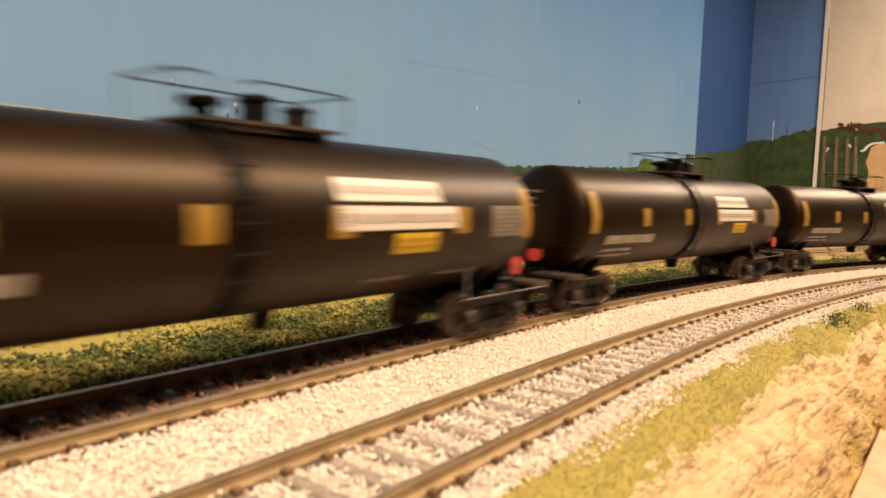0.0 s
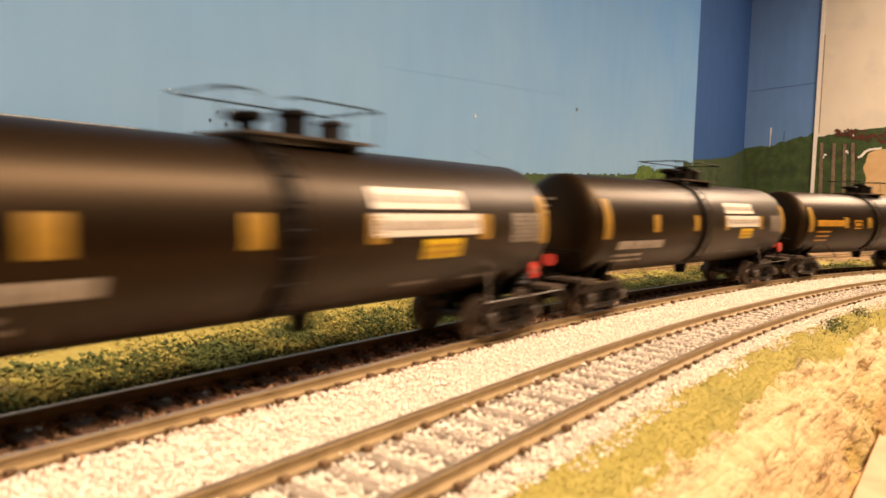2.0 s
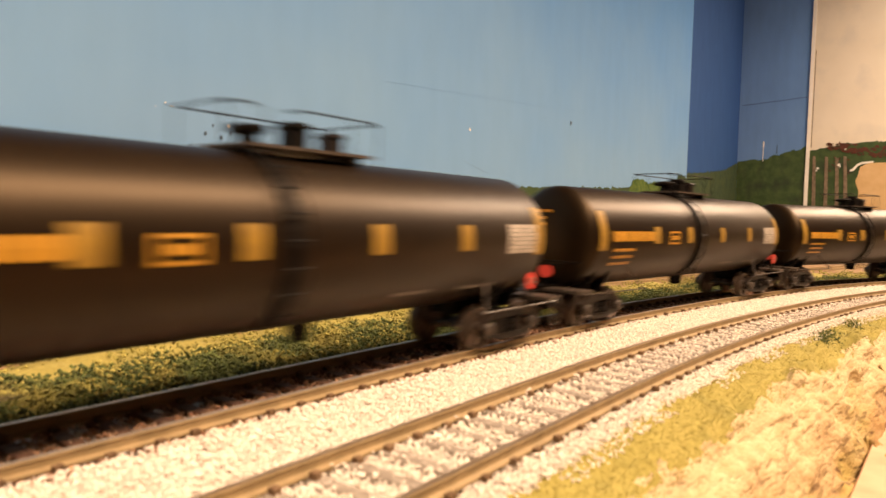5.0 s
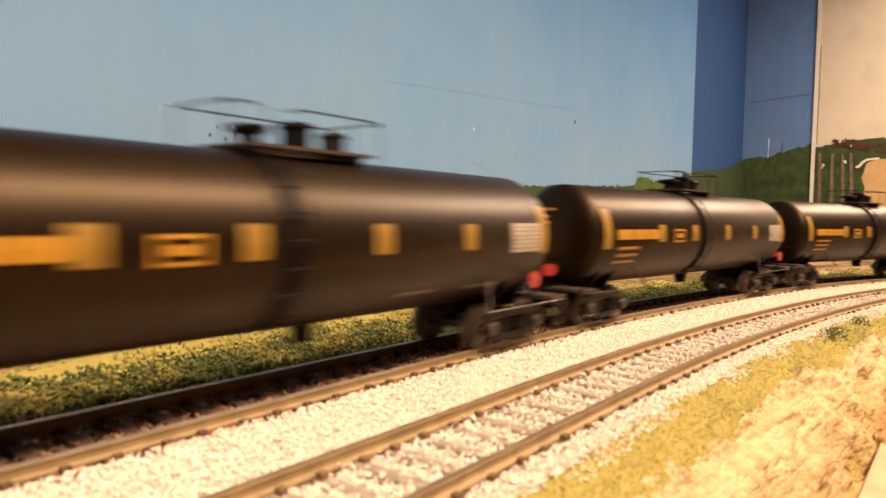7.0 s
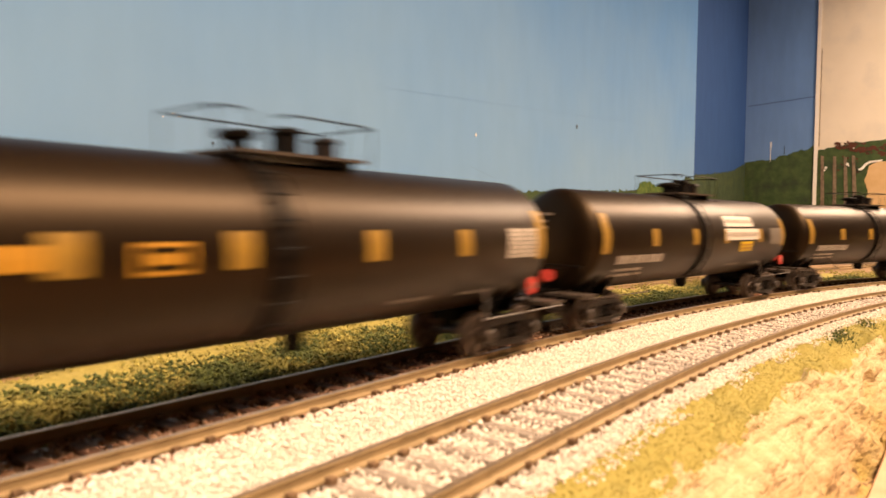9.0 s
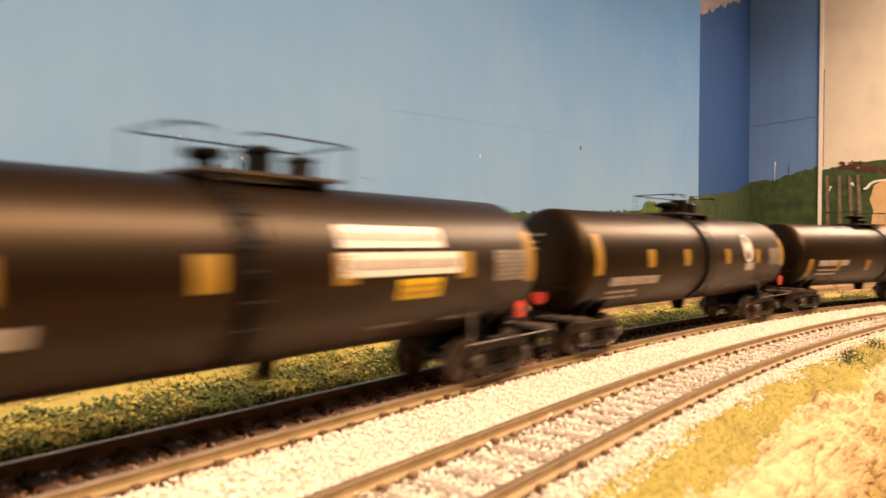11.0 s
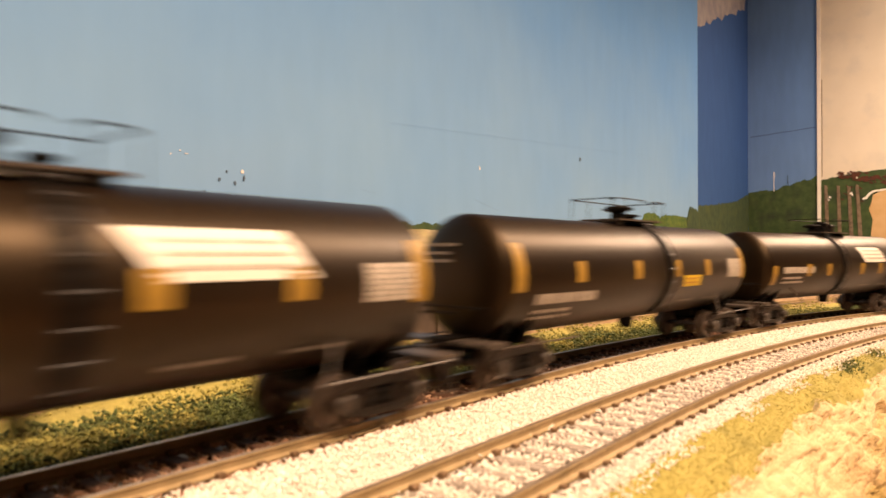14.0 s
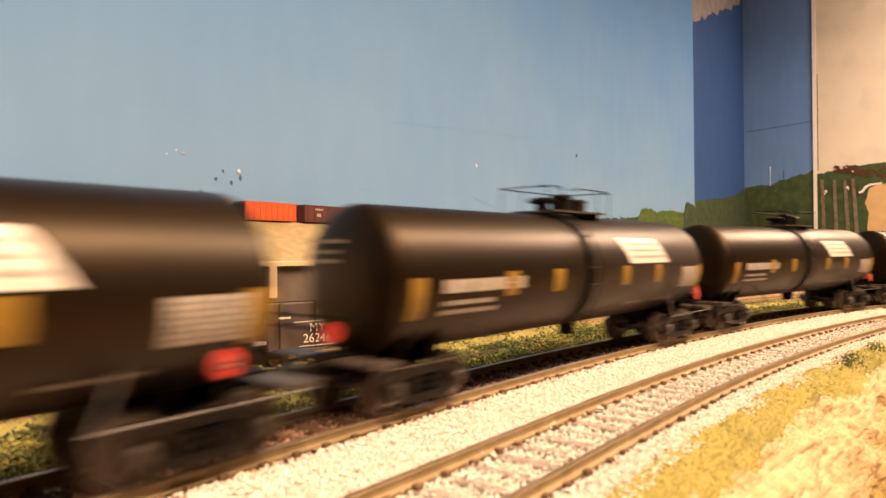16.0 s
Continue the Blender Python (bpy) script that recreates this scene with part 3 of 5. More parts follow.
def scatter(name, n, place, size, m, label, cat, flat=0.75, seed=3):
    """Many small uneven stones or clumps in one object."""
    rng = np.random.RandomState(seed)
    base = np.array([(1, 0, 0), (-1, 0, 0), (0, 1, 0), (0, -1, 0), (0, 0, 1), (0, 0, -1)], float)
    tri = np.array([(0, 2, 4), (2, 1, 4), (1, 3, 4), (3, 0, 4), (2, 0, 5), (1, 2, 5), (3, 1, 5), (0, 3, 5)])
    P = np.array(place(n, rng))
    n = len(P)
    sz = size[0] + (size[1] - size[0]) * rng.rand(n) ** 1.5
    a = rng.rand(n) * 6.283
    jit = base[None] * (0.65 + 0.7 * rng.rand(n, 6, 1)) + 0.25 * (rng.rand(n, 6, 3) - 0.5)
    ca, sa = np.cos(a)[:, None], np.sin(a)[:, None]
    X = jit[:, :, 0] * ca - jit[:, :, 1] * sa
    Y = jit[:, :, 0] * sa + jit[:, :, 1] * ca
    tilt = (rng.rand(n)[:, None] - 0.5) * 1.2
    Z = jit[:, :, 2] * flat + X * tilt
    v = np.stack([X, Y, Z], -1) * sz[:, None, None] * 0.5 + P[:, None, :]
    f = (tri[None] + (np.arange(n) * 6)[:, None, None]).reshape(-1, 3)
    me = bpy.data.meshes.new(name)
    me.from_pydata(v.reshape(-1, 3).tolist(), [], f.tolist())
    me.materials.append(m)
    return tagged(new(name, me), label, cat, kind="stuff")


def strip(s0, s1, o0, o1, dz, power=1.0, clump=0.0):
    def place(n, rng):
        out = []
        ss = s0 + (s1 - s0) * rng.rand(n) ** power
        oo = o0 + (o1 - o0) * rng.rand(n)
        for s, o in zip(ss, oo):
            if clump and noise.noise((s * 45, o * 45, 6)) < clump:
                continue
            x, y, h = on_track(s, o)
            out.append((x, y, ground_z(s, o) + dz * rng.rand()))
        return out
    return place


scatter("ballast", 150000, strip(-0.14, 0.75, -0.0605, -0.0122, 0.0013, 1.4), (0.00045, 0.0009), M_STONE, "cream and white crushed stone ballast", "ballast", seed=1)
scatter("ballast", 26000, strip(-0.16, 0.6, -0.0115, 0.020, 0.0013, 1.3), (0.0006, 0.0013), M_STONED, "dark brown weathered ballast between the rails", "ballast", seed=2)
scatter("ballast", 3500, strip(-0.14, 0.5, -0.0630, -0.0595, 0.0004, 1.3, -0.1), (0.0004, 0.0008), M_STONE, "pale ballast spilled over the grass verge", "ballast", seed=4)
scatter("ballast", 4500, strip(-0.14, 0.6, -0.0530, -0.0360, 0.0022, 1.4), (0.0005, 0.0010), M_STONE, "cream stones lying over the grey ties", "ballast", seed=11)
scatter("foam_foliage", 60000, strip(-0.2, 0.75, 0.014, 0.055, 0.0022, 1.2, -0.7), (0.0005, 0.0017), M_GREEN, "dark green ground foam along the far ballast", "foliage", seed=5)
scatter("foam_foliage", 34000, strip(-0.2, 0.75, 0.026, 0.085, 0.0034, 1.2, -0.02), (0.0005, 0.0016), M_TUFT, "yellow-green foam tufts behind the track", "foliage", seed=6)
scatter("straw_grass", 26000, strip(-0.13, 0.5, -0.0705, -0.0600, 0.0002, 1.3), (0.0002, 0.00045), M_GRASS, "straw-coloured turf on the verge", "grass", seed=7, flat=0.6)


def bush_place(n, rng):
    out = []
    for i in range(n):
        c = (0.126, -0.0632) if i < n * 0.6 else (0.165, -0.0612)
        s, o = c[0] + 0.006 * rng.randn() * (1 if i < n * 0.6 else 0.7), c[1] + 0.0018 * rng.randn()
        x, y, h = on_track(s, o)
        out.append((x, y, ground_z(s, o) + 0.0014 * rng.rand()))
    return out


scatter("bush", 420, bush_place, (0.0004, 0.0009), M_GREEN, "small dark green foam bush on the verge", "bush", seed=8)

# ---------------------------------------------------------------- track


def rails(off, name_label, s0, s1, dark):
    tr = new("track")
    tagged(tr, name_label, "track", kind="structure")
    for side in (-1, 1):
        prof = ((-0.0011, -0.0021), (0.0011, -0.0021), (0.0011, -0.0018), (0.0003, -0.0015), (0.00035, -0.0007), (0.00055, -0.0004), (0.0005, 0.0),
                (-0.0005, 0.0), (-0.00055, -0.0004), (-0.00035, -0.0007), (-0.0003, -0.0015), (-0.0011, -0.0018))
        vs, fs, mi = [], [], []
        sv = np.concatenate([np.arange(s0, -0.15, 0.05), np.arange(-0.15, 0.7, 0.006), np.arange(0.7, s1, 0.03)])
        n = len(prof)
        for s in sv:
            for p, z in prof:
                x, y, h = on_track(s, off + side * (GAUGE / 2 + 0.0005) + p)
                vs.append((x, y, z))
        for i in range(len(sv) - 1):
            for j in range(n):
                fs.append((i * n + j, i * n + (j + 1) % n, (i + 1) * n + (j + 1) % n, (i + 1) * n + j))
                mi.append(1 if j == 6 else 0)
        me = bpy.data.meshes.new("rail")
        me.from_pydata(vs, [], fs)
        me.materials.append(M_RAIL)
        me.materials.append(M_RAILTOP)
        me.polygons.foreach_set("material_index", mi)
        ob = new("rail", me)
        ob.parent = tr
    return tr


track_main = rails(0.0, "main track with brown rails and dark ties in weathered ballast", -3.5, 4.6, True)
track_near = rails(NEAR, "second track with brown rails on grey-brown ties in pale ballast", -3.5, 1.6, False)

bm = BM()
box(bm, -0.0119, 0.0119, -0.0013, 0.0013, -0.0019, 0.0)
bmesh.ops.bevel(bm, geom=[e for e in bm.edges], offset=0.0002, segments=1, affect="EDGES")
tie_mesh = bpy.data.meshes.new("tie")
bm.to_mesh(tie_mesh)
bm.free()
bm = BM()
for sy in (-1, 1):
    for sx in (-1, 1):
        box(bm, sy * 0.00875 + sx * 0.0018 - 0.0006, sy * 0.00875 + sx * 0.0018 + 0.0006, -0.0006, 0.0006, -0.0002, 0.0009)
spike_mesh = bpy.data.meshes.new("spikes")
bm.to_mesh(spike_mesh)
bm.free()
tie_mesh2 = tie_mesh.copy()
tie_mesh.materials.append(M_TIE)
tie_mesh2.materials.append(M_TIEGREY)
spike_mesh.materials.append(M_SPIKE)
for tr, off, mesh in ((track_main, 0.0, tie_mesh), (track_near, NEAR, tie_mesh2)):
    s = -0.2
    while s < 0.78:
        x, y, h = on_track(s, off)
        ob = new("tie", mesh)
        ob.parent = tr
        ob.matrix_basis = pose(x, y, TIE_TOP + random.uniform(-0.0001, 0.0001), 0, 0, math.degrees(h) + 90 + random.uniform(-1.2, 1.2))
        if s < 0.45:
            sp = new("spikes", spike_mesh)
            sp.parent = tr
            sp.matrix_basis = pose(x, y, TIE_TOP + random.uniform(-0.0003, 0.0001), 0, 0, math.degrees(h) + 90 + random.uniform(-5, 5))
        s += 0.0071

# plank at the aisle edge
bm = BM()
box(bm, -0.3, 0.3, -0.035, 0, -0.004, 0)
box(bm, -0.3, 0.3, -0.072, -0.0365, -0.004, -0.0003)
pl = part("plank", bm, M_PLANK, bevel=0.0004)
pl.matrix_world = pose(0.0815, 0.1304, -0.0275, 0, 0, 51.8)
tagged(pl, "bare brown wooden edge planks of the bench", "plank")

# ---------------------------------------------------------------- tank cars
RT, ZC = 0.0162, 0.0273      # tank radius and the height of its axis
XS = 0.8868                     # lengthwise measure of the whole car
X0, HS = -0.005, 0.0862          # middle of the shell, half its straight length


def level(a):
    """The angle on the shell at the height that a degrees give on a circle of 17.3 mm about 26.5 mm."""
    return math.asin(max(-0.98, min(0.98, (0.0265 + 0.0173 * math.sin(radians(a)) - ZC) / RT)))


def patch(bm, x0, x1, a0, a1, lift=0.00012, slant=0.0, n=8, mi=0):
    """A painted marking on the near side of the tank, its height given by level()."""
    r = RT + lift
    rows = []
    for i in range(n + 1):
        f = i / n
        a = level(a0 + (a1 - a0) * f)
        sh = slant * f
        rows.append([bm.verts.new((x + sh, -r * math.cos(a), ZC + r * math.sin(a))) for x in (x0, x1)])
    for A, B in zip(rows, rows[1:]):
        bm.faces.new((A[0], A[1], B[1], B[0])).material_index = mi


def text_bars(bm, x0, x1, a0, a1, rows, seed, fill=0.62, cut=0.0):
    """Unreadable lettering as rows of short bars."""
    rng = random.Random(seed)
    st = (a1 - a0) / rows
    for r in range(rows):
        lo = a0 + st * r + st * (1 - fill) / 2
        hi = lo + st * fill
        x = x0
        end = x1 - (cut * rng.random())
        while x < end - 0.0004:
            w = rng.uniform(0.0012, 0.0045)
            patch(bm, x, min(x + w, end), lo, hi, n=2)
            x += w + rng.uniform(0.0002, 0.0005)


def truck(parent, x0):
    t = new("truck")
    t.parent = parent
    t.location = (x0, 0, 0)
    for sy in (-1, 1):
        bm = BM()
        y0, y1 = sy * 0.0112 - 0.0008, sy * 0.0112 + 0.0008
        # arch-shaped cast side frame: top chord, bottom chord, pedestals, spring nest
        for pts in (((-0.0128, 0.0062), (-0.0066, 0.0082), (0.0066, 0.0082), (0.0128, 0.0062)), ((-0.0118, 0.0044), (-0.0052, 0.0026), (0.0052, 0.0026), (0.0118, 0.0044))):
            for (ax, az), (bx, bz) in zip(pts, pts[1:]):
                v = [bm.verts.new(q) for q in ((ax, y0, az - 0.0008), (bx, y0, bz - 0.0008), (bx, y0, bz + 0.0008), (ax, y0, az + 0.0008), (ax, y1, az - 0.0008), (bx, y1, bz - 0.0008), (bx, y1, bz + 0.0008), (ax, y1, az + 0.0008))]
                for q in ((0, 1, 2, 3), (7, 6, 5, 4), (0, 4, 5, 1), (1, 5, 6, 2), (2, 6, 7, 3), (3, 7, 4, 0)):
                    bm.faces.new([v[i] for i in q])
        for px in (-0.0045, 0.0045):
            box(bm, px - 0.0008, px + 0.0008, y0, y1, 0.003, 0.008)
        part("side_frame", bm, M_SIDEFRAME, t)
        bm = BM()
        for k in (-0.0024, -0.0, 0.0024):
            lathe(bm, [(0.0028, 0), (0.0028, 0.0010), (0.0036, 0.0008), (0.0044, 0.0010), (0.0052, 0.0008), (0.006, 0.0010), (0.0068, 0.0009), (0.0068, 0)], "z", 8, (k, sy * 0.0112, 0))
        part("spring_nest", bm, M_DARK, t)
        for wx in (-0.0102, 0.0102):
            bm = BM()
            lathe(bm, [(-0.0013, 0), (-0.0013, 0.0013), (-0.0009, 0.0016), (0.0009, 0.0016), (0.0013, 0.0012), (0.0013, 0)], "y", 10, (wx, sy * 0.0122, 0.0052))
            part("axle_box", bm, M_STEP, t)
    bm = BM()
    box(bm, -0.0028, 0.0028, -0.0108, 0.0108, 0.0066, 0.0092)
    part("bolster", bm, M_DARK, t)
    for wx in (-0.0102, 0.0102):
        bm = BM()
        for sy in (-1, 1):
            lathe(bm, [(sy * 0.0071, 0), (sy * 0.0071, 0.0058), (sy * 0.0077, 0.0059), (sy * 0.0078, 0.00525), (sy * 0.0098, 0.0052), (sy * 0.0098, 0.0044), (sy * 0.0092, 0.0040), (sy * 0.0092, 0.0018), (sy * 0.0099, 0.0015), (sy * 0.0099, 0)], "y", 20)
            for k in range(6):
                a = k * math.pi / 3
                box(bm, 0.003 * math.cos(a) - 0.0003, 0.003 * math.cos(a) + 0.0003, sy * 0.0095 - 0.0003, sy * 0.0095 + 0.0003, 0.003 * math.sin(a) - 0.0003, 0.003 * math.sin(a) + 0.0003)
        lathe(bm, [(-0.011, 0.0), (-0.011, 0.0009), (0.011, 0.0009), (0.011, 0.0)], "y", 8)
        w = part("wheelset", bm, M_WHEEL, t, smooth=True)
        w.location = (wx, 0, 0.0052)
    return t


def tank_car(kind, label):
    car = new("tank_car")
    tagged(car, label, "tank car", "cars of the tank train")
    # shell with domed ends and weld seams
    bm = BM()
    prof = [(-HS - 0.0048, 0.0)]
    for i in range(1, 9):
        a = i / 8 * math.pi / 2
        prof.append((-HS - 0.0048 * math.cos(a), RT * math.sin(a) ** 0.66))
    for i in range(8, 0, -1):
        a = i / 8 * math.pi / 2
        prof.append((HS + 0.0048 * math.cos(a), RT * math.sin(a) ** 0.66))
    prof.append((HS + 0.0048, 0.0))
    lathe(bm, prof, "x", 64, (X0, 0, ZC))
    part("tank", bm, M_TANK, car, smooth=True)
    # centre strap and ladder
    bm = BM()
    xst = {"D": 0.0055, "F": 0.0045, "G": 0.0055, "E": -0.0105, "C": -0.0065}.get(kind, -0.0125)
    w, rings = 0.0016, []
    for k in range(25):
        a = radians(-60 + 150 * k / 24)
        rings.append([bm.verts.new((x + xst, -r * math.cos(a), ZC + r * math.sin(a))) for x, r in ((-w, RT - 0.0002), (-w, RT + 0.0005), (w, RT + 0.0005), (w, RT - 0.0002))])
    for A, B in zip(rings, rings[1:]):
        for i in range(3):
            bm.faces.new((A[i], A[i + 1], B[i + 1], B[i]))
    part("strap", bm, M_DARK, car)
    lad = BM()
    def lp(a, k=1.10):
        return -RT * k * math.cos(radians(a)), ZC + RT * k * math.sin(radians(a))
    for sx in (xst - 0.0028, xst + 0.0028):
        rod(lad, [(sx, lp(-48)[0], 0.0095)] + [(sx, *lp(a)) for a in (-40, -20, 0, 20, 40, 60, 72)], 0.00025, 5)
    for a in range(-42, 70, 15):
        rod(lad, [(xst - 0.0028, *lp(a)), (xst + 0.0028, *lp(a))], 0.0002, 5)
    part("ladder", lad, M_SIDEFRAME if kind in "DFG" else M_DARK, car)
    # top platform with grating, rails and fittings
    c0 = 0.0035 if kind == "C" else 0.0010
    top = ZC + RT
    bm = BM()
    box(bm, c0 - 0.017, c0 + 0.017, -0.0075, 0.0075, top + 0.0006, top + 0.0012)
    for sx in (-0.014, 0.014):
        box(bm, c0 + sx - 0.0008, c0 + sx + 0.0008, -0.006, 0.006, top - 0.0025, top + 0.0008)
    part("platform", bm, M_STEP, car, "grey-brown top walkway platform")
    if kind in "DFG":
        fits = ((-0.003, 0.0042, 0.0062), (0.0065, 0.0028, 0.0036))
    else:
        fits = ((-0.0110, 0.0036, 0.0052),)
    for fx, r, hgt in fits:
        bm = BM()
        lathe(bm, [(top + 0.001, 0), (top + 0.001, r * 0.66), (top + 0.0016, r * 0.62), (top + hgt * 0.6, r * 0.56), (top + hgt * 0.72, r * 1.05), (top + hgt * 0.86, r * 1.1), (top + hgt * 0.95, r * 0.95), (top + hgt, r * 0.45), (top + hgt, 0)], "z", 16, (c0 + fx, 0, 0))
        box(bm, c0 + fx - r * 0.25, c0 + fx + r * 0.25, -r * 1.25, r * 1.25, top + hgt * 0.72, top + hgt * 0.86)
        part("valve_housing", bm, M_DARK, car)
    if kind not in "DFG":
        for fx, hw, hgt, m in ((0.0010, 0.0022, 0.0066, M_DARK), (0.0118, 0.0019, 0.0056, M_SIDEFRAME)):
            bm = BM()
            box(bm, c0 + fx - hw, c0 + fx + hw, -hw * 1.1, hw * 1.1, top + 0.0009, top + hgt)
            box(bm, c0 + fx - hw * 1.25, c0 + fx + hw * 1.25, -hw * 1.3, hw * 1.3, top + hgt * 0.80, top + hgt * 0.92)
            part("valve_housing", bm, m, car, bevel=0.0002)
    zr = top + 0.0076
    x0, x1 = (c0 - 0.022, c0 + 0.0185)
    # the near rail is open at the ladder, the far one runs through
    for y, xa, xb, posts in ((-0.0085, x0, xst - 0.001, (x0, c0 - 0.013)), (-0.0085, xst + 0.0065 if xst < 0 else xst + 0.004, x1, (c0 + 0.010, x1)), (0.0085, x0, x1, (x0, c0 - 0.010, c0 + 0.010, x1))):
        bm = BM()
        rod(bm, [(xa, y * 0.72, zr - 0.0004), (xa + 0.0012, y * 0.94, zr - 0.0001), (xa + 0.003, y, zr), (xb - 0.003, y, zr), (xb - 0.0012, y * 0.94, zr - 0.0001), (xb, y * 0.72, zr - 0.0004)], 0.0002, 5)
        for px in posts:
            rod(bm, [(px, y * 0.9, top - 0.0018), (px, y * 0.92, zr)], 0.00013, 5)
        part("handrail", bm, M_DARK, car, "thin black top handrail")
    for x in (x0, x1):
        bm = BM()
        rod(bm, [(x, -0.0078, zr), (x, 0.0078, zr)], 0.00018, 5)
        part("handrail", bm, M_DARK, car, "thin black top handrail")
    # sills, saddles, end platforms, couplers, end rails, placards
    for e in (-1, 1):
        bm = BM()
        xa, xb = sorted((X0 + e * 0.062, X0 + e * 0.0985))
        box(bm, xa, xb, -0.0032, 0.0032, 0.0080, 0.0115)
        part("stub_sill", bm, M_DARK, car)
        bm = BM()
        xs = X0 + e * 0.077
        for dx in (-0.005, 0.005):
            pts = [(-0.0118, 0.0165), (-0.0080, 0.0092), (0.0080, 0.0092), (0.0118, 0.0165)]
            v0 = [bm.verts.new((xs + dx - 0.0006, y, z)) for y, z in pts]
            v1 = [bm.verts.new((xs + dx + 0.0006, y, z)) for y, z in pts]
            bm.faces.new(v0)
            bm.faces.new(v1[::-1])
            for i in range(4):
                bm.faces.new((v0[i], v0[(i + 1) % 4], v1[(i + 1) % 4], v1[i]))
        part("saddle", bm, M_DARK, car)
        bm = BM()
        xa, xb = sorted((X0 + e * 0.0900, X0 + e * 0.0985))
        box(bm, xa, xb, -0.0152, 0.0152, 0.0103, 0.0111)
        part("end_platform", bm, M_STEP, car, "grey grating end platform")
        for sy in (-1, 1):
            bm = BM()
            rod(bm, [(X0 + e * 0.055, sy * 0.0155, 0.0100), (X0 + e * 0.0960, sy * 0.0155, 0.0100)], 0.00022, 5)
            rod(bm, [(X0 + e * 0.0960, sy * 0.0155, 0.0100), (X0 + e * 0.0960, sy * 0.0155, 0.0040), (X0 + e * 0.0920, sy * 0.0155, 0.0040), (X0 + e * 0.0920, sy * 0.0155, 0.0100)], 0.0003, 5)
            rod(bm, [(X0 + e * 0.056, sy * 0.0155, 0.0100), (X0 + e * 0.062, sy * 0.0120, 0.0165)], 0.0003, 5)
            part("side_rail", bm, M_STEP, car, "thin grey side sill rail and step")
        bm = BM()
        rod(bm, [(X0 + e * 0.0985, -0.0148, 0.0108), (X0 + e * 0.0985, -0.0148, 0.0190), (X0 + e * 0.0985, 0.0148, 0.0190), (X0 + e * 0.0985, 0.0148, 0.0108)], 0.00028, 5)
        part("end_rail", bm, M_DARK, car)
        bm = BM()
        xa, xb = sorted((X0 + e * 0.0980, X0 + e * 0.1045))
        box(bm, xa, xb, -0.0012, 0.0012, 0.0086, 0.0108)
        xa, xb = sorted((X0 + e * 0.1028, X0 + e * 0.1065))
        box(bm, xa, xb, -0.0022 if e > 0 else -0.0004, 0.0004 if e > 0 else 0.0022, 0.0078, 0.0116)
        part("coupler", bm, M_SIDEFRAME, car, bevel=0.0003)
        # hazard placards
        if kind in "DFG":
            continue
        bm = BM()
        r = 0.0021
        cx, cz = (0.0715, 0.0162) if e > 0 else (-0.0855, 0.0160)
        pts = [(cx + r * 1.08 * math.cos(radians(22.5 + 45 * k)), cz + r * math.sin(radians(22.5 + 45 * k))) for k in range(8)]
        f = bm.faces.new([bm.verts.new((x, -0.0168, z)) for x, z in pts])
        q = bmesh.ops.extrude_face_region(bm, geom=[f])
        bmesh.ops.translate(bm, verts=[g for g in q["geom"] if isinstance(g, bmesh.types.BMVert)], vec=(0, 0.0004, 0))
        if e < 0:
            bmesh.ops.rotate(bm, verts=bm.verts[:], cent=(cx, -0.0168, cz), matrix=Matrix.Rotation(radians(-62), 3, "Z"))
            bmesh.ops.translate(bm, verts=bm.verts[:], vec=(-0.0165, 0.0140, 0))
        plate = part("hazard_placard", bm, M_RED, car, "red hazard placard plate")
        if e > 0:
            bm = BM()
            for zz, hw in ((0.0005, 0.0009), (-0.0003, 0.0012)):
                box(bm, cx - hw, cx + hw, -0.0171, -0.0169, cz + zz - 0.00015, cz + zz + 0.00015)
            part("lettering", bm, M_GREY, plate, "pale bars of writing")
        bm = BM()
        if e > 0:
            box(bm, cx - 0.0004, cx + 0.0004, -0.0163, -0.0155, 0.0103, 0.0175)
        else:
            box(bm, -0.1012, -0.1005, -0.0032, -0.0024, 0.0108, 0.0165)
        part("placard_post", bm, M_DARK, car)
    truck(car, X0 - 0.077)
    truck(car, X0 + 0.077)
    # outlet and drain pipe under the belly
    bm = BM()
    lathe(bm, [(ZC - RT - 0.0035, 0), (ZC - RT - 0.0035, 0.0022), (ZC - RT - 0.0012, 0.0026), (ZC - RT + 0.001, 0.0030)], "z", 12, (0.004, 0, 0))
    part("outlet_valve", bm, M_DARK, car)

    def marks(name, m, spec, lab=""):
        for x0, x1, a0, a1 in spec:
            bm = BM()
            patch(bm, x0, x1, a0, a1)
            part(name, bm, m, car, lab)

    low = kind in "DE"
    ra0, ra1 = (-25, 4) if kind == "E" else (-32, -2) if low else (-10, 32)
    sq0, sq1 = (-13, 6) if kind == "E" else (-24, -5) if low else (-4, 15)
    marks("reflector", M_YELLOW, [(-0.0913, -0.0864, ra0, ra1), (0.0770, 0.0818, ra0, ra1)], "yellow upright reflective strip")
    sqs = {"A": (-0.0545, -0.0205, 0.0100, 0.0495), "B": (-0.0500, -0.0215, 0.0115, 0.0430), "C": (-0.0540, -0.0250, 0.0140, 0.0480),
           "D": (-0.0580, -0.0230, 0.0170, 0.0505), "E": (-0.0525, -0.0290, 0.0140, 0.0400), "F": (-0.0575, -0.0200, 0.0120, 0.0405), "G": (-0.0545, -0.0210, 0.0170, 0.0450)}[kind]
    for x in sqs:
        marks("reflector", M_YELLOW, [(x - 0.0026, x + 0.0026, sq0, sq1)], "yellow square reflective patch")
    # data panel near the tail end
    bm = BM()
    text_bars(bm, 0.0625, 0.0775, -8 if not low else -22, 16 if not low else 2, 7, 5, 0.9)
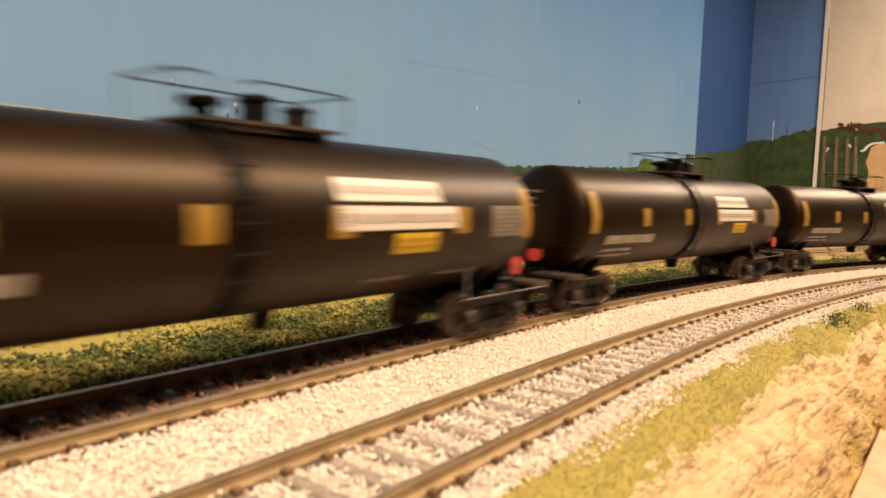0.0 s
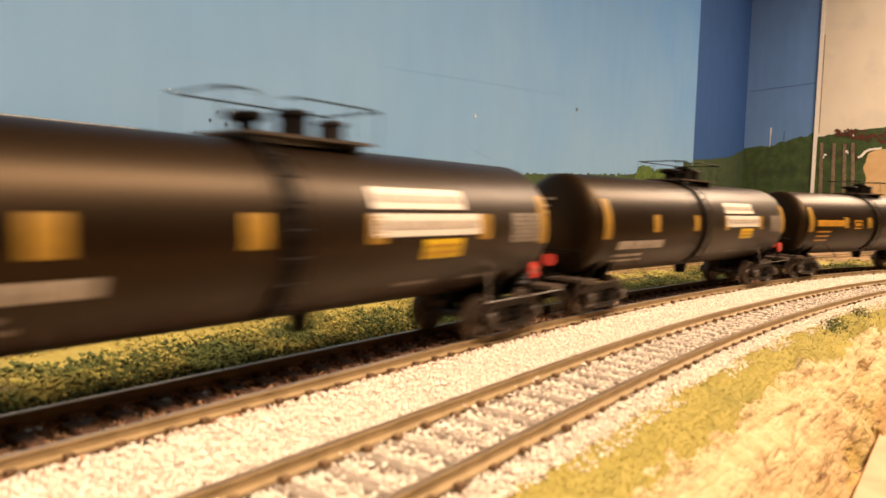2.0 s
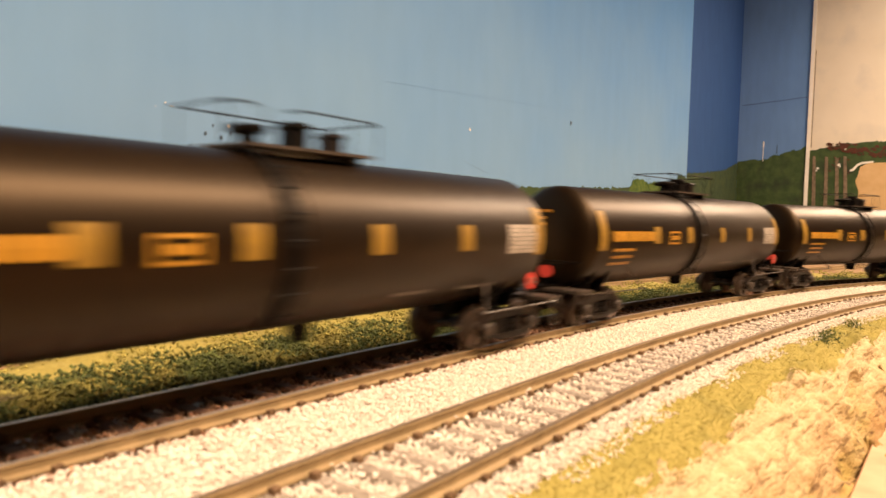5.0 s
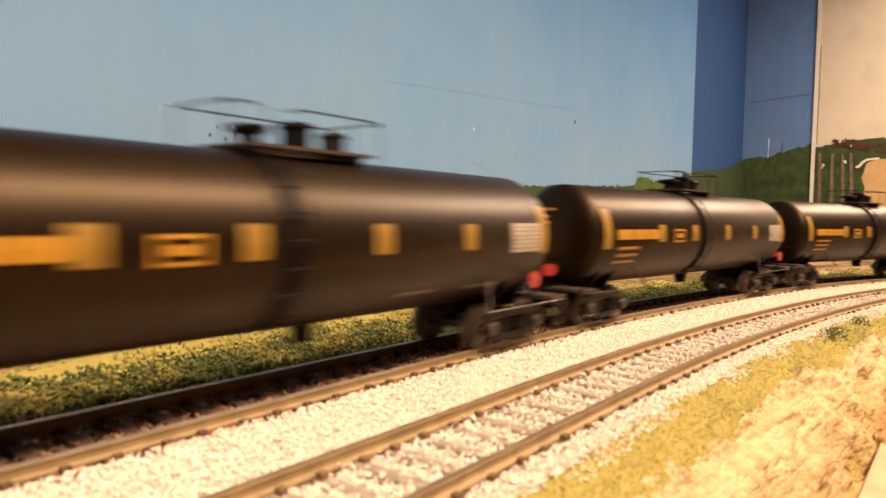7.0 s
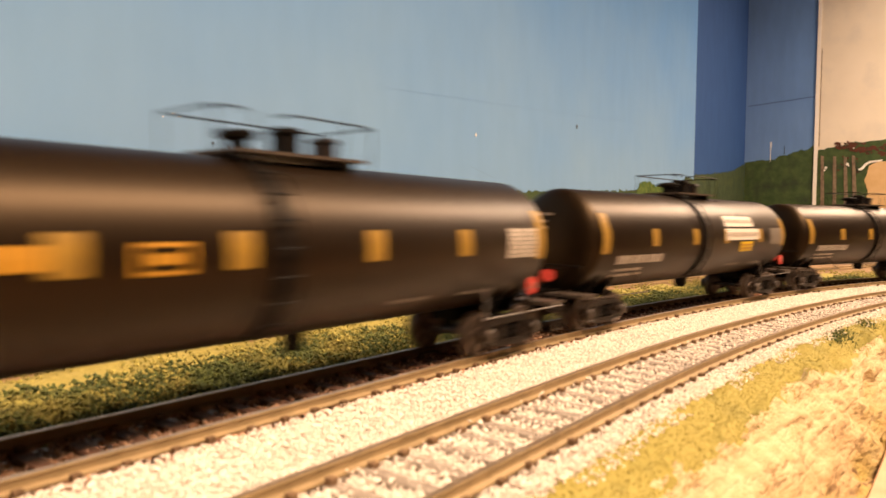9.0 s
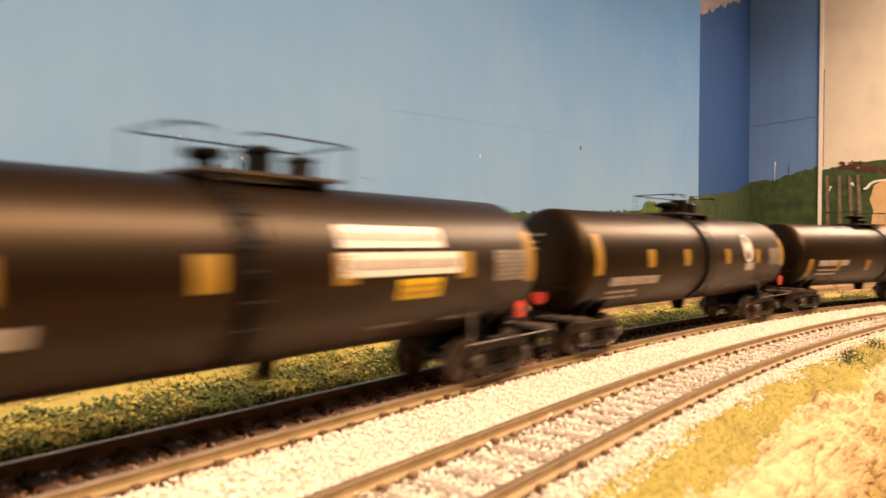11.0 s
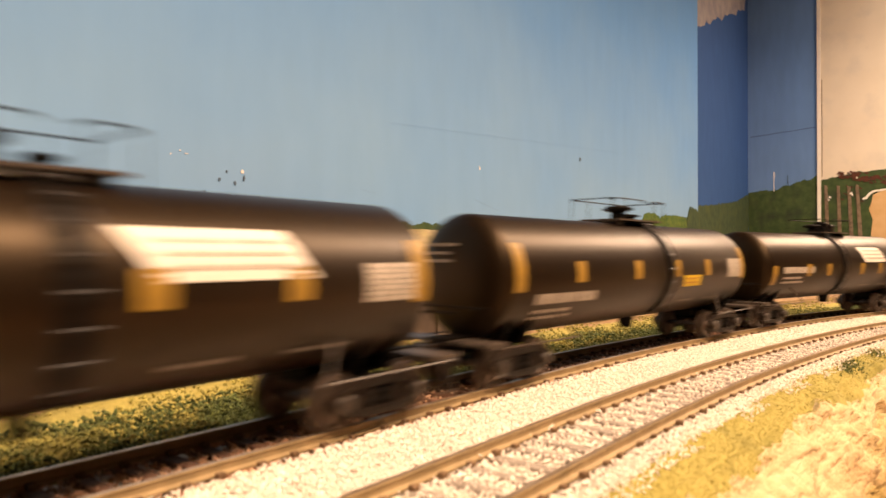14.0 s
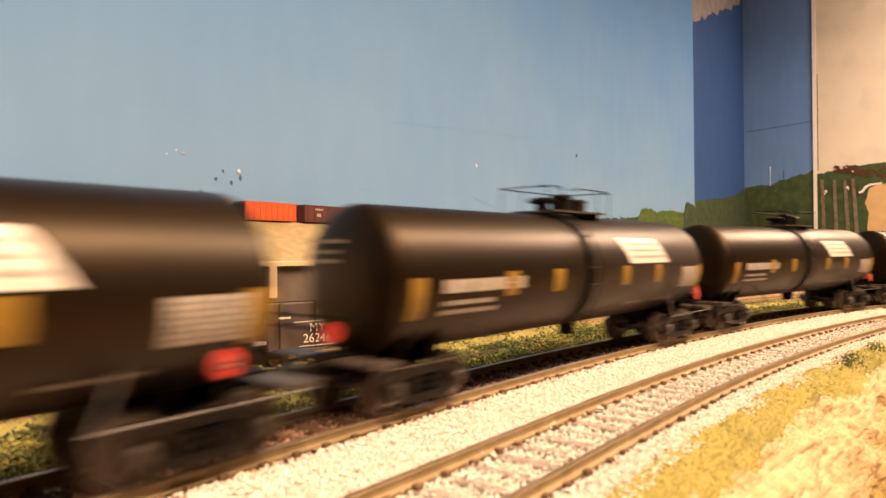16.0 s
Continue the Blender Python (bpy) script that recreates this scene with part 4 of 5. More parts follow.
    tagged(part("data_panel", bm, M_GREY if kind in "AC" else M_WHITE, car, "block of small white data lettering"), kind="stuff")
    bm = BM()
    if kind == "B":
        text_bars(bm, -0.0825, -0.0525, -1, 10, 1, 9, 0.95)
        text_bars(bm, -0.0815, -0.066, -29, -6, 3, 11, 0.42, 0.004)
        tagged(part("lettering", bm, M_LETTER_Y, car, "yellow reporting lettering"), kind="stuff")
        bm = BM()
        for q in ((-0.0400, -0.0392, -5, 10), (-0.0318, -0.0310, -5, 10), (-0.0392, -0.0318, 8, 10), (-0.0392, -0.0318, -5, -3), (-0.0380, -0.0330, 0, 5)):
            patch(bm, *q, n=3)
        tagged(part("stencil", bm, M_LETTER_Y, car, "yellow outlined stencil box"), kind="stuff")
    else:
        d = 42 if kind == "E" else 24 if kind == "D" else 0
        text_bars(bm, -0.0800, -0.0470, -23 + d * 0.35, -12 + d * 0.35, 1, 9, 0.85)
        text_bars(bm, -0.0800, -0.0560, -40 + d * 0.35, -26 + d * 0.35, 2, 12, 0.5, 0.004)
        tagged(part("lettering", bm, M_WHITE, car, "white reporting lettering"), kind="stuff")
    bm = BM()
    text_bars(bm, 0.020, 0.034, -37, -33, 1, 21, 0.8)
    text_bars(bm, 0.045, 0.062, -37, -33, 1, 22, 0.8)
    tagged(part("stencil", bm, M_GREY, car, "small grey stencil lettering"), kind="stuff")
    for e in (-1,):
        bm = BM()
        for z0 in (0.0350, 0.0328, 0.0308):
            box(bm, -0.0968, -0.0925, 0.0015 if z0 < 0.034 else -0.0005, 0.0098, z0, z0 + 0.0008)
        tagged(part("end_lettering", bm, M_LETTER_Y if kind == "B" else M_GREY, car, "short rows of end lettering"), kind="stuff")
    if kind == "A":
        bm = BM()
        patch(bm, 0.0090, 0.0415, 18, 33, slant=0.0)
        part("slogan_panel", bm, M_PLACARD, car, "white upper slogan panel")
        bm = BM()
        patch(bm, 0.0090, 0.0475, 0, 15)
        part("slogan_panel", bm, M_PLACARD, car, "white lower slogan panel")
        bm = BM()
        text_bars(bm, 0.0100, 0.0405, 21, 30, 1, 31, 0.6)
        text_bars(bm, 0.0100, 0.0465, 3, 12, 1, 33, 0.6)
        for v in bm.verts:
            v.co.y -= 0.00012
        tagged(part("slogan_lettering", bm, M_WHITE, car), kind="stuff")
    if kind in "AF":
        marks("label_panel", M_LABEL, [(0.0258, 0.0402, -16, -2.5)] if kind == "A" else [(0.0180, 0.0340, -16, -3)], "bright yellow label panel")
        bm = BM()
        xo = 0.0258 if kind == "A" else 0.0180
        text_bars(bm, xo + 0.001, xo + 0.0134, -14, -4.5, 2, 41, 0.4)
        for v in bm.verts:
            v.co.y -= 0.00012
        tagged(part("label_lettering", bm, M_LETTER_Y, car), kind="stuff")
    if kind == "C":
        bm = BM()
        n = 20
        v = []
        for k in range(n):
            a = 2 * math.pi * k / n
            an = level(17) + 0.0062 / RT * math.sin(a)
            v.append(bm.verts.new((0.0370 + 0.0052 * math.cos(a), -(RT + 0.00015) * math.cos(an), ZC + (RT + 0.00015) * math.sin(an))))
        cv = bm.verts.new((0.0370, -(RT + 0.00015) * math.cos(level(17)), ZC + (RT + 0.00015) * math.sin(level(17))))
        for k in range(n):
            bm.faces.new((v[k], v[(k + 1) % n], cv))
        part("round_emblem", bm, M_PLACARD, car, "white round emblem")
        marks("lettering", M_WHITE, [(0.0335, 0.0435, -14, -4)], "small white lettering block")
    if kind in "EG":
        bm = BM()
        patch(bm, 0.0175, 0.0490, 8, 36, slant=-0.0060)
        part("white_panel", bm, M_PLACARD, car, "slanted white panel with faint lettering")
        bm = BM()
        for a in (13, 20, 27):
            sh = -0.0060 * (a - 8) / 28
            text_bars(bm, 0.0205 + sh, 0.0470 + sh, a, a + 4, 1, a, 0.6)
        for v in bm.verts:
            v.co.y -= 0.00012
        tagged(part("panel_lettering", bm, M_WHITE, car), kind="stuff")
    for ob in car.children:
        if ob.type != "MESH":
            ob.location.x *= XS
            continue
        gear = ob.name.split(".")[0] in ("stub_sill", "saddle", "end_platform", "side_rail", "end_rail", "hazard_placard", "placard_post")
        for piece in (ob, *ob.children):
            for v in piece.data.vertices:
                v.co.x *= XS
                if gear:
                    v.co.y *= 1.08
                    v.co.z *= 1.06
    return car


LABELS = {
    "A": "black model tank car with white slogan panels and yellow label",
    "B": "black model tank car with yellow reporting lettering and squares",
    "C": "black model tank car with white round emblem and lettering",
    "D": "plain black model tank car with low yellow patches and ladder",
    "E": "black model tank car with slanted white panel and red placards",
    "F": "black model tank car with bright yellow label and ladder",
    "G": "black model tank car with slanted white panel and ladder"}
ORDER = "AAAAA" + "BBBBBB" + "AA" + "C" + "D" + "G" + "F" + "EEEE"    # first car is number -3
PITCH = 0.1890
cars = []
made_kinds = {}
for i, kd in enumerate(ORDER):
    if kd in made_kinds:
        c = copy_thing(made_kinds[kd], Matrix.Identity(4))
    else:
        c = made_kinds[kd] = tank_car(kd, LABELS[kd])
    cars.append((i - 3, c))

# the first car with a slanted white panel carries no placard on its leading end
for ob in [c for c in made_kinds["E"].children if c.name.startswith(("hazard_placard", "placard_post")) and c.data.vertices[0].co.x < 0]:
    bpy.data.objects.remove(ob)

# ---------------------------------------------------------------- standing cars on the lower track
HA = radians(37.13)
HU = Vector((math.cos(HA), math.sin(HA), 0))
HN = Vector((-math.sin(HA), math.cos(HA), 0))
HP = Vector((-0.154, 0.245, -0.017))


def at_siding(ob, a, z=0.0, n=0.0):
    p = HP + HU * a + HN * n
    ob.matrix_world = pose(p.x, p.y, p.z + z, 0, 0, math.degrees(HA))
    return ob
M_HOPPER = mat("hopper_cream", (0.86, 0.82, 0.74), (0.83, 0.78, 0.69), 0.5, 0, 40, c3=(0.78, 0.71, 0.60), scale2=20)
M_ROOF = mat("hopper_roof_grey", (0.52, 0.44, 0.37), (0.60, 0.52, 0.44), 0.6, 0, 80)
M_BLUE = mat("stripe_blue", (0.035, 0.11, 0.36), (0.045, 0.135, 0.40), 0.5, 0, 200)
M_BROWNCAR = mat("hopper_dark_brown", (0.045, 0.03, 0.024), (0.07, 0.045, 0.035), 0.6, 0, 120, c3=(0.10, 0.07, 0.05), scale2=40)
M_RUST = mat("flat_red_brown", (0.20, 0.065, 0.042), (0.28, 0.10, 0.06), 0.7, 0, 150, c3=(0.3, 0.17, 0.11), scale2=60)
M_PANEL = mat("end_panel_grey", (0.10, 0.072, 0.052), (0.15, 0.11, 0.08), 0.7, 0, 80)
M_BULK = mat("bulkhead_orange_brown", (0.25, 0.12, 0.05), (0.32, 0.165, 0.07), 0.7, 0, 80)
M_LOAD = mat("load_tan", (0.42, 0.29, 0.19), (0.36, 0.24, 0.15), 0.8, 0, 300, 0.0006)
M_ORANGE = mat("boxcar_orange", (0.74, 0.25, 0.02), (0.66, 0.215, 0.02), 0.6, 0, 60)
M_ORANGE2 = mat("boxcar_red_orange", (0.68, 0.10, 0.015), (0.6, 0.085, 0.012), 0.6, 0, 60)
M_MAROON = mat("boxcar_maroon", (0.11, 0.022, 0.018), (0.08, 0.02, 0.016), 0.6, 0, 60)
M_SILVER = mat("autorack_silver", (0.62, 0.56, 0.50), (0.54, 0.49, 0.43), 0.55, 0.1, 60)
M_TANWOOD = mat("tan_board", (0.62, 0.46, 0.26), (0.68, 0.52, 0.31), 0.7, 0, 60)
M_HILL = mat("tan_hillside", (0.44, 0.32, 0.15), (0.52, 0.40, 0.20), 0.95, 0, 60, 0.002, c3=(0.33, 0.27, 0.10), scale2=14, detail=8)

# lower siding: roadbed, rails
bm = BM()
for sy in (-1, 1):
    box(bm, -1.0, 1.2, sy * 0.0088 - 0.0006, sy * 0.0088 + 0.0006, -0.002, 0.0)
sid = at_siding(part("track", bm, M_RAIL), 0.0)
tagged(sid, "lower siding track with rusty rails", "track", kind="structure")
bm = BM()
for k in range(150):
    a = -0.5 + k * 0.0075
    box(bm, a, a + 0.003, -0.0155, 0.0155, -0.004, -0.002)
at_siding(part("tie_row", bm, M_TIE), 0.0)
bpy.data.objects["tie_row"].parent = sid
bpy.data.objects["tie_row"].matrix_world = sid.matrix_world.copy()
bpy.data.objects["tie_row"].matrix_parent_inverse = Matrix.Identity(4)
bpy.data.objects["tie_row"].matrix_basis = Matrix.Identity(4)


def plain_truck(car, x):
    """Truck of a standing car."""
    bm = BM()
    for sy in (-1, 1):
        box(bm, x - 0.012, x + 0.012, sy * 0.0112 - 0.0008, sy * 0.0112 + 0.0008, 0.0040, 0.0076)
        box(bm, x - 0.005, x + 0.005, sy * 0.0112 - 0.001, sy * 0.0112 + 0.001, 0.0024, 0.0088)
    box(bm, x - 0.003, x + 0.003, -0.0105, 0.0105, 0.006, 0.0095)
    t = part("truck", bm, M_SIDEFRAME, car, bevel=0.0004)
    for wx in (x - 0.0102, x + 0.0102):
        bm = BM()
        for sy in (-1, 1):
            lathe(bm, [(sy * 0.0071, 0), (sy * 0.0071, 0.0058), (sy * 0.0078, 0.0056), (sy * 0.0098, 0.0052), (sy * 0.0098, 0.0)], "y", 16)
        lathe(bm, [(-0.0105, 0), (-0.0105, 0.001), (0.0105, 0.001), (0.0105, 0)], "y", 8)
        w = part("wheelset", bm, M_WHEEL, t)
        w.location = (wx, 0, 0.0052)


# cream covered hopper with rounded sides
HL = 0.105   # half length
hop = tagged(new("covered_hopper"), "cream covered hopper car with blue stripes and round emblem", "hopper car")
bm = BM()
sec = []
for k in range(13):
    a = radians(-62 + 124 * k / 12)
    sec.append((-0.0175 * math.cos(a) ** 0.3, 0.0343 + 0.0148 * math.sin(a) / math.sin(radians(62))))
full = sec + [(-y, z) for y, z in sec[::-1]]
A = [bm.verts.new((-HL, y, z)) for y, z in full]
B = [bm.verts.new((HL, y, z)) for y, z in full]
n = len(full)
for i in range(n):
    bm.faces.new((A[i], A[(i + 1) % n], B[(i + 1) % n], B[i]))
bm.faces.new(A)
bm.faces.new(B[::-1])
part("body", bm, M_HOPPER, hop, smooth=True)
bm = BM()
box(bm, -HL - 0.001, HL + 0.001, -0.0140, 0.0140, 0.0491, 0.0518)
for k in range(14):
    x = -HL + 0.004 + k * 0.0155
    box(bm, x, x + 0.0012, -0.0145, 0.0145, 0.0518, 0.0527)
part("roof", bm, M_ROOF, hop)
bm = BM()
for y in (-0.0098, 0.0065):
    box(bm, -HL - 0.004, HL + 0.004, y, y + 0.0033, 0.0530, 0.0535)
part("running_board", bm, M_ROOF, hop)
bm = BM()
box(bm, -HL, HL, -0.0160, -0.0145, 0.0165, 0.0185)
box(bm, -HL, HL, 0.0145, 0.0160, 0.0165, 0.0185)
part("side_sill", bm, M_ROOF, hop)
for k in (-0.066, -0.022):
    bm = BM()
    t = [bm.verts.new((k + sx * 0.016, sy * 0.0130, 0.0185)) for sx, sy in ((-1, -1), (1, -1), (1, 1), (-1, 1))]
    b = [bm.verts.new((k + sx * 0.007, sy * 0.0070, 0.0095)) for sx, sy in ((-1, -1), (1, -1), (1, 1), (-1, 1))]
    for i in range(4):
        bm.faces.new((t[i], t[(i + 1) % 4], b[(i + 1) % 4], b[i]))
    bm.faces.new(b)
    part("discharge_bay", bm, M_BROWNCAR, hop)
for e in (-1, 1):
    bm = BM()
    rod(bm, [(e * 0.058, -0.0125, 0.0060), (e * 0.083, -0.0125, 0.0175)], 0.0016, 4)
    rod(bm, [(e * 0.088, -0.0125, 0.0060), (e * 0.088, -0.0125, 0.0180)], 0.0014, 4)
    rod(bm, [(e * HL, -0.0150, 0.0120), (e * HL, -0.0150, 0.0520)], 0.0006, 5)
    box(bm, e * HL - 0.002, e * HL + 0.008, -0.014, 0.014, 0.0125, 0.0150)
    part("end_frame", bm, M_DARK, hop)
    plain_truck(hop, e * 0.078)


def side_mark(bm, x0, x1, z0, z1, lift=0.0003, shear=0.0, y=-0.0176):
    v = [bm.verts.new(q) for q in ((x0, y - lift, z0), (x1, y - lift, z0), (x1 + shear, y - lift, z1), (x0 + shear, y - lift, z1))]
    bm.faces.new(v)


bm = BM()
side_mark(bm, 0.060, HL - 0.002, 0.0288, 0.0297)
side_mark(bm, 0.060, HL - 0.002, 0.0266, 0.0275)
part("stripe", bm, M_BLUE, hop, "thin blue stripes")
# large slanted emblem letters as plain shapes
for marks_at in ([(-0.055, -0.037, 0.0286, 0.0352, 0.0036)], [(-0.020, -0.002, 0.0286, 0.0352, 0.0036)], [(0.012, 0.030, 0.0286, 0.0352, 0.0036)],
                 [(0.0400, 0.0475, 0.0276, 0.0376, 0.0040), (0.0412, 0.0490, 0.0270, 0.0276, 0), (0.0450, 0.0525, 0.0376, 0.0381, 0)],
                 [(0.0526, 0.0665, 0.0370, 0.0381, 0)], [(0.0495, 0.0600, 0.0271, 0.0281, 0)], [(0.0503, 0.0588, 0.0298, 0.0358, 0.0024)]):
    bm = BM()
    for xa, xb, za, zb, sh in marks_at:
        side_mark(bm, xa, xb, za, zb, shear=sh)
    part("emblem_shape", bm, M_BLUE, hop, "slanted blue emblem shape")
bm = BM()
side_mark(bm, 0.0546, 0.0574, 0.0326, 0.0346, 0.0006, shear=0.0006)
side_mark(bm, 0.0560, 0.0600, 0.0311, 0.0315, 0.0006)
part("emblem_opening", bm, M_HOPPER, hop, "cream opening of an emblem shape")
cx, cz, r = 0.0888, 0.0413, 0.0056
bm = BM()
for k in range(28):
    a0, a1 = 2 * math.pi * k / 28, 2 * math.pi * (k + 1) / 28
    q = [(cx + rr * math.cos(a), cz + rr * math.sin(a)) for rr, a in ((r * 0.91, a0), (r, a0), (r, a1), (r * 0.91, a1))]
    bm.faces.new([bm.verts.new((x, -0.0180, z)) for x, z in q])
side_mark(bm, cx - 0.0016, cx + 0.0016, cz - r * 0.92, cz + r * 0.92, 0.0005)
side_mark(bm, cx - r * 0.95, cx + r * 0.95, cz - 0.0015, cz + 0.0015, 0.0006)
part("round_emblem", bm, M_BLUE, hop, "round blue crossed emblem")
bm = BM()
side_mark(bm, cx - r * 0.90, cx + r * 0.90, cz - 0.0012, cz + 0.0012, 0.0008)
part("emblem_band", bm, M_HOPPER, hop, "cream band across the emblem")
bm = BM()
for k in range(6):
    side_mark(bm, cx - 0.0042 + k * 0.0015, cx - 0.0031 + k * 0.0015, cz - 0.0006, cz + 0.0006, 0.0010)
part("emblem_bars", bm, M_BLUE, hop, "blue bars on the emblem band")
bm = BM()
for k in range(9):
    side_mark(bm, 0.070 + k * 0.0021, 0.0714 + k * 0.0021, 0.0225, 0.0240)
part("reporting_marks", bm, M_GREY, hop, "small grey reporting marks")
at_siding(hop, -0.0445)

# dark open-end hopper behind it on the siding
dh = tagged(new("dark_hopper"), "dark brown hopper car with white lettering on the siding", "hopper car")
bm = BM()
box(bm, -0.055, 0.085, -0.0165, 0.0165, 0.0080, 0.0285)
part("body", bm, M_BROWNCAR, dh, bevel=0.0006)
for k in range(9):
    bm = BM()
    x = -0.050 + k * 0.0165
    box(bm, x, x + 0.0016, -0.0182, -0.0163, 0.0085, 0.0285)
    part("side_post", bm, M_BROWNCAR, dh)
bm = BM()
box(bm, -0.0614, -0.030, -0.0160, 0.0155, 0.0445, 0.0462)
part("end_ledge", bm, M_TANWOOD, dh, "tan end ledge")
bm = BM()
box(bm, -0.0536, -0.0504, -0.0160, -0.0140, 0.0310, 0.0446)
part("end_post", bm, M_TANWOOD, dh, "tan end post")
bm = BM()
box(bm, -0.0630, -0.0560, -0.0120, 0.0120, 0.0290, 0.0445)
part("end_bulkhead", bm, M_BULK, dh, "orange-brown end bulkhead")
bm = BM()
box(bm, -0.0545, -0.0300, -0.0135, 0.0135, 0.0285, 0.0442)
part("end_panel", bm, M_PANEL, dh, "grey end panel", bevel=0.0004)
bm = BM()
box(bm, -0.078, 0.090, -0.0030, 0.0030, 0.0090, 0.0125)
box(bm, -0.078, -0.055, -0.0150, -0.0135, 0.0110, 0.0125)
part("centre_sill", bm, M_ROOF, dh)
for e in (-0.058, 0.066):
    plain_truck(dh, e)
fc = bpy.data.curves.new("lettering", "FONT")
fc.body = "MY\n26246"
fc.align_x = "CENTER"
fc.size, fc.space_line = 0.0054, 0.85
lt = new("lettering_text", fc)
dg = bpy.context.evaluated_depsgraph_get()
tm = bpy.data.meshes.new_from_object(lt.evaluated_get(dg))
bpy.data.objects.remove(lt)
tm.materials.clear()
tm.materials.append(M_PLACARD)
tx = new("lettering", tm)
tx.parent = dh
tx.matrix_basis = pose(-0.0332, -0.0187, 0.0156, 90, 0, 0)
tagged(tx, "white serif reporting letters and number")
bm = BM()
side_mark(bm, -0.0440, -0.0260, 0.0200, 0.0203, 0, 0, -0.0187)
side_mark(bm, -0.0420, -0.0245, 0.0094, 0.0097, 0, 0, -0.0187)
side_mark(bm, -0.0510, -0.0455, 0.0219, 0.0227, 0, 0, -0.0187)
part("lettering_bars", bm, M_PLACARD, dh)
at_siding(dh, 0.1377)

# red-brown flat car with load, in front of a second lower track, and clutter seen under the hopper
fl = tagged(new("flat_car"), "red-brown flat car with a tan load on a lower track", "flat car")
bm = BM()
box(bm, -0.10, 0.10, -0.0150, 0.0150, 0.0100, 0.0150)
part("deck", bm, M_RUST, fl, bevel=0.0005)
bm = BM()
for k in range(3):
    x = -0.075 + k * 0.05
    t = [bm.verts.new((x + sx * 0.022, sy * 0.012, 0.0150)) for sx, sy in ((-1, -1), (1, -1), (1, 1), (-1, 1))]
    p = bm.verts.new((x, 0, 0.0225))
    for i in range(4):
        bm.faces.new((t[i], t[(i + 1) % 4], p))
part("load", bm, M_LOAD, fl)
bm = BM()
for x in (-0.070, 0.010):
    box(bm, x, x + 0.007, -0.0153, -0.0150, 0.0108, 0.0142)
    box(bm, x + 0.022, x + 0.027, -0.0153, -0.0150, 0.0112, 0.0142)
part("lettering", bm, M_PLACARD, fl, "white blocks of writing")
for e in (-0.075, 0.075):
    plain_truck(fl, e)
at_siding(fl, 0.03, -0.001, 0.070)
fl2 = copy_thing(fl, fl.matrix_basis @ Matrix.Translation((0.225, 0, 0)))
fl3 = copy_thing(fl, fl.matrix_basis @ Matrix.Translation((-0.225, 0, 0)))
bm = BM()
for sy in (-1, 1):
    box(bm, -1.0, 1.2, sy * 0.0088 - 0.0006, sy * 0.0088 + 0.0006, -0.002, 0.0)
st2 = at_siding(part("track", bm, M_RAIL), 0.0, -0.001, 0.070)
tagged(st2, "rear siding track with rusty rails", "track", kind="structure")
bm = BM()
box(bm, -0.008, 0.008, -0.006, 0.006, 0.0, 0.012)
yb = at_siding(part("trackside_box", bm, M_LABEL, bevel=0.001), 0.062, -0.0035, 0.030)
tagged(yb, "small bright yellow trackside box", "box")

# ---------------------------------------------------------------- upper shelf against the backdrop
SP = Vector((-0.4544, 0.9988, 0))
SHELF_Z = 0.079


def at_shelf(ob, a, z=SHELF_Z, n=0.0):
    p = SP + U * a + V * n
    ob.matrix_world = pose(p.x, p.y, z, 0, 0, 54.0)
    return ob


vs, fs = [], []
prof = ((0.33, -0.034), (0.22, 0.0), (0.12, 0.045), (0.05, 0.075), (0.031, 0.0868), (0.022, 0.0868), (0.0175, 0.0785), (-0.03, 0.0785), (-0.12, 0.0785))
av = np.arange(-2.2, 4.2, 0.03)
for a in av:
    for nn, z in prof:
        w = 0.012 * noise.noise((a * 7, nn * 9, 1)) + 0.005 * noise.noise((a * 25, nn * 25, 2))
        p = SP + U * a + V * (nn + (w if nn > 0.03 else 0))
        vs.append((p.x, p.y, z + (w * 0.8 if 0.03 < nn < 0.3 else 0)))
n = len(prof)
for i in range(len(av) - 1):
    for j in range(n - 1):
        fs.append((i * n + j, i * n + n + j, i * n + n + j + 1, i * n + j + 1))
me = bpy.data.meshes.new("hillside")
me.from_pydata(vs, [], fs)
me.materials.append(M_HILL)
me.polygons.foreach_set("use_smooth", [True] * len(fs))
tagged(new("hillside", me), "tan grassy hillside carrying the upper track", "ground", kind="structure")
bm = BM()
for sy in (-1, 1):
    box(bm, -2.1, 3.0, sy * 0.0088 - 0.0006, sy * 0.0088 + 0.0006, 0.0, 0.002)
ut = at_shelf(part("track", bm, M_RAIL), 0.0)
tagged(ut, "upper track along the backdrop", "track", kind="structure")


def shelf_car(name, label, cat, a, length, h, m, post=None):
    car = tagged(new(name), label, cat)
    hl = length / 2
    bm = BM()
    box(bm, -hl, hl, -0.0165, 0.0165, 0.0090, h)
    part("body", bm, m, car, bevel=0.0006)
    bm = BM()
    box(bm, -hl - 0.002, hl + 0.002, -0.0172, 0.0172, h, h + 0.0012)
    part("roof", bm, post or m, car)
    bm = BM()
    box(bm, -hl - 0.004, hl + 0.004, -0.0150, 0.0150, 0.0068, 0.0090)
    part("underframe", bm, M_LETTER_Y if post else M_DARK, car)
    for e in (-1, 1):
        plain_truck(car, e * (hl - 0.022))
    at_shelf(car, a + hl, SHELF_Z + 0.002)
    return car


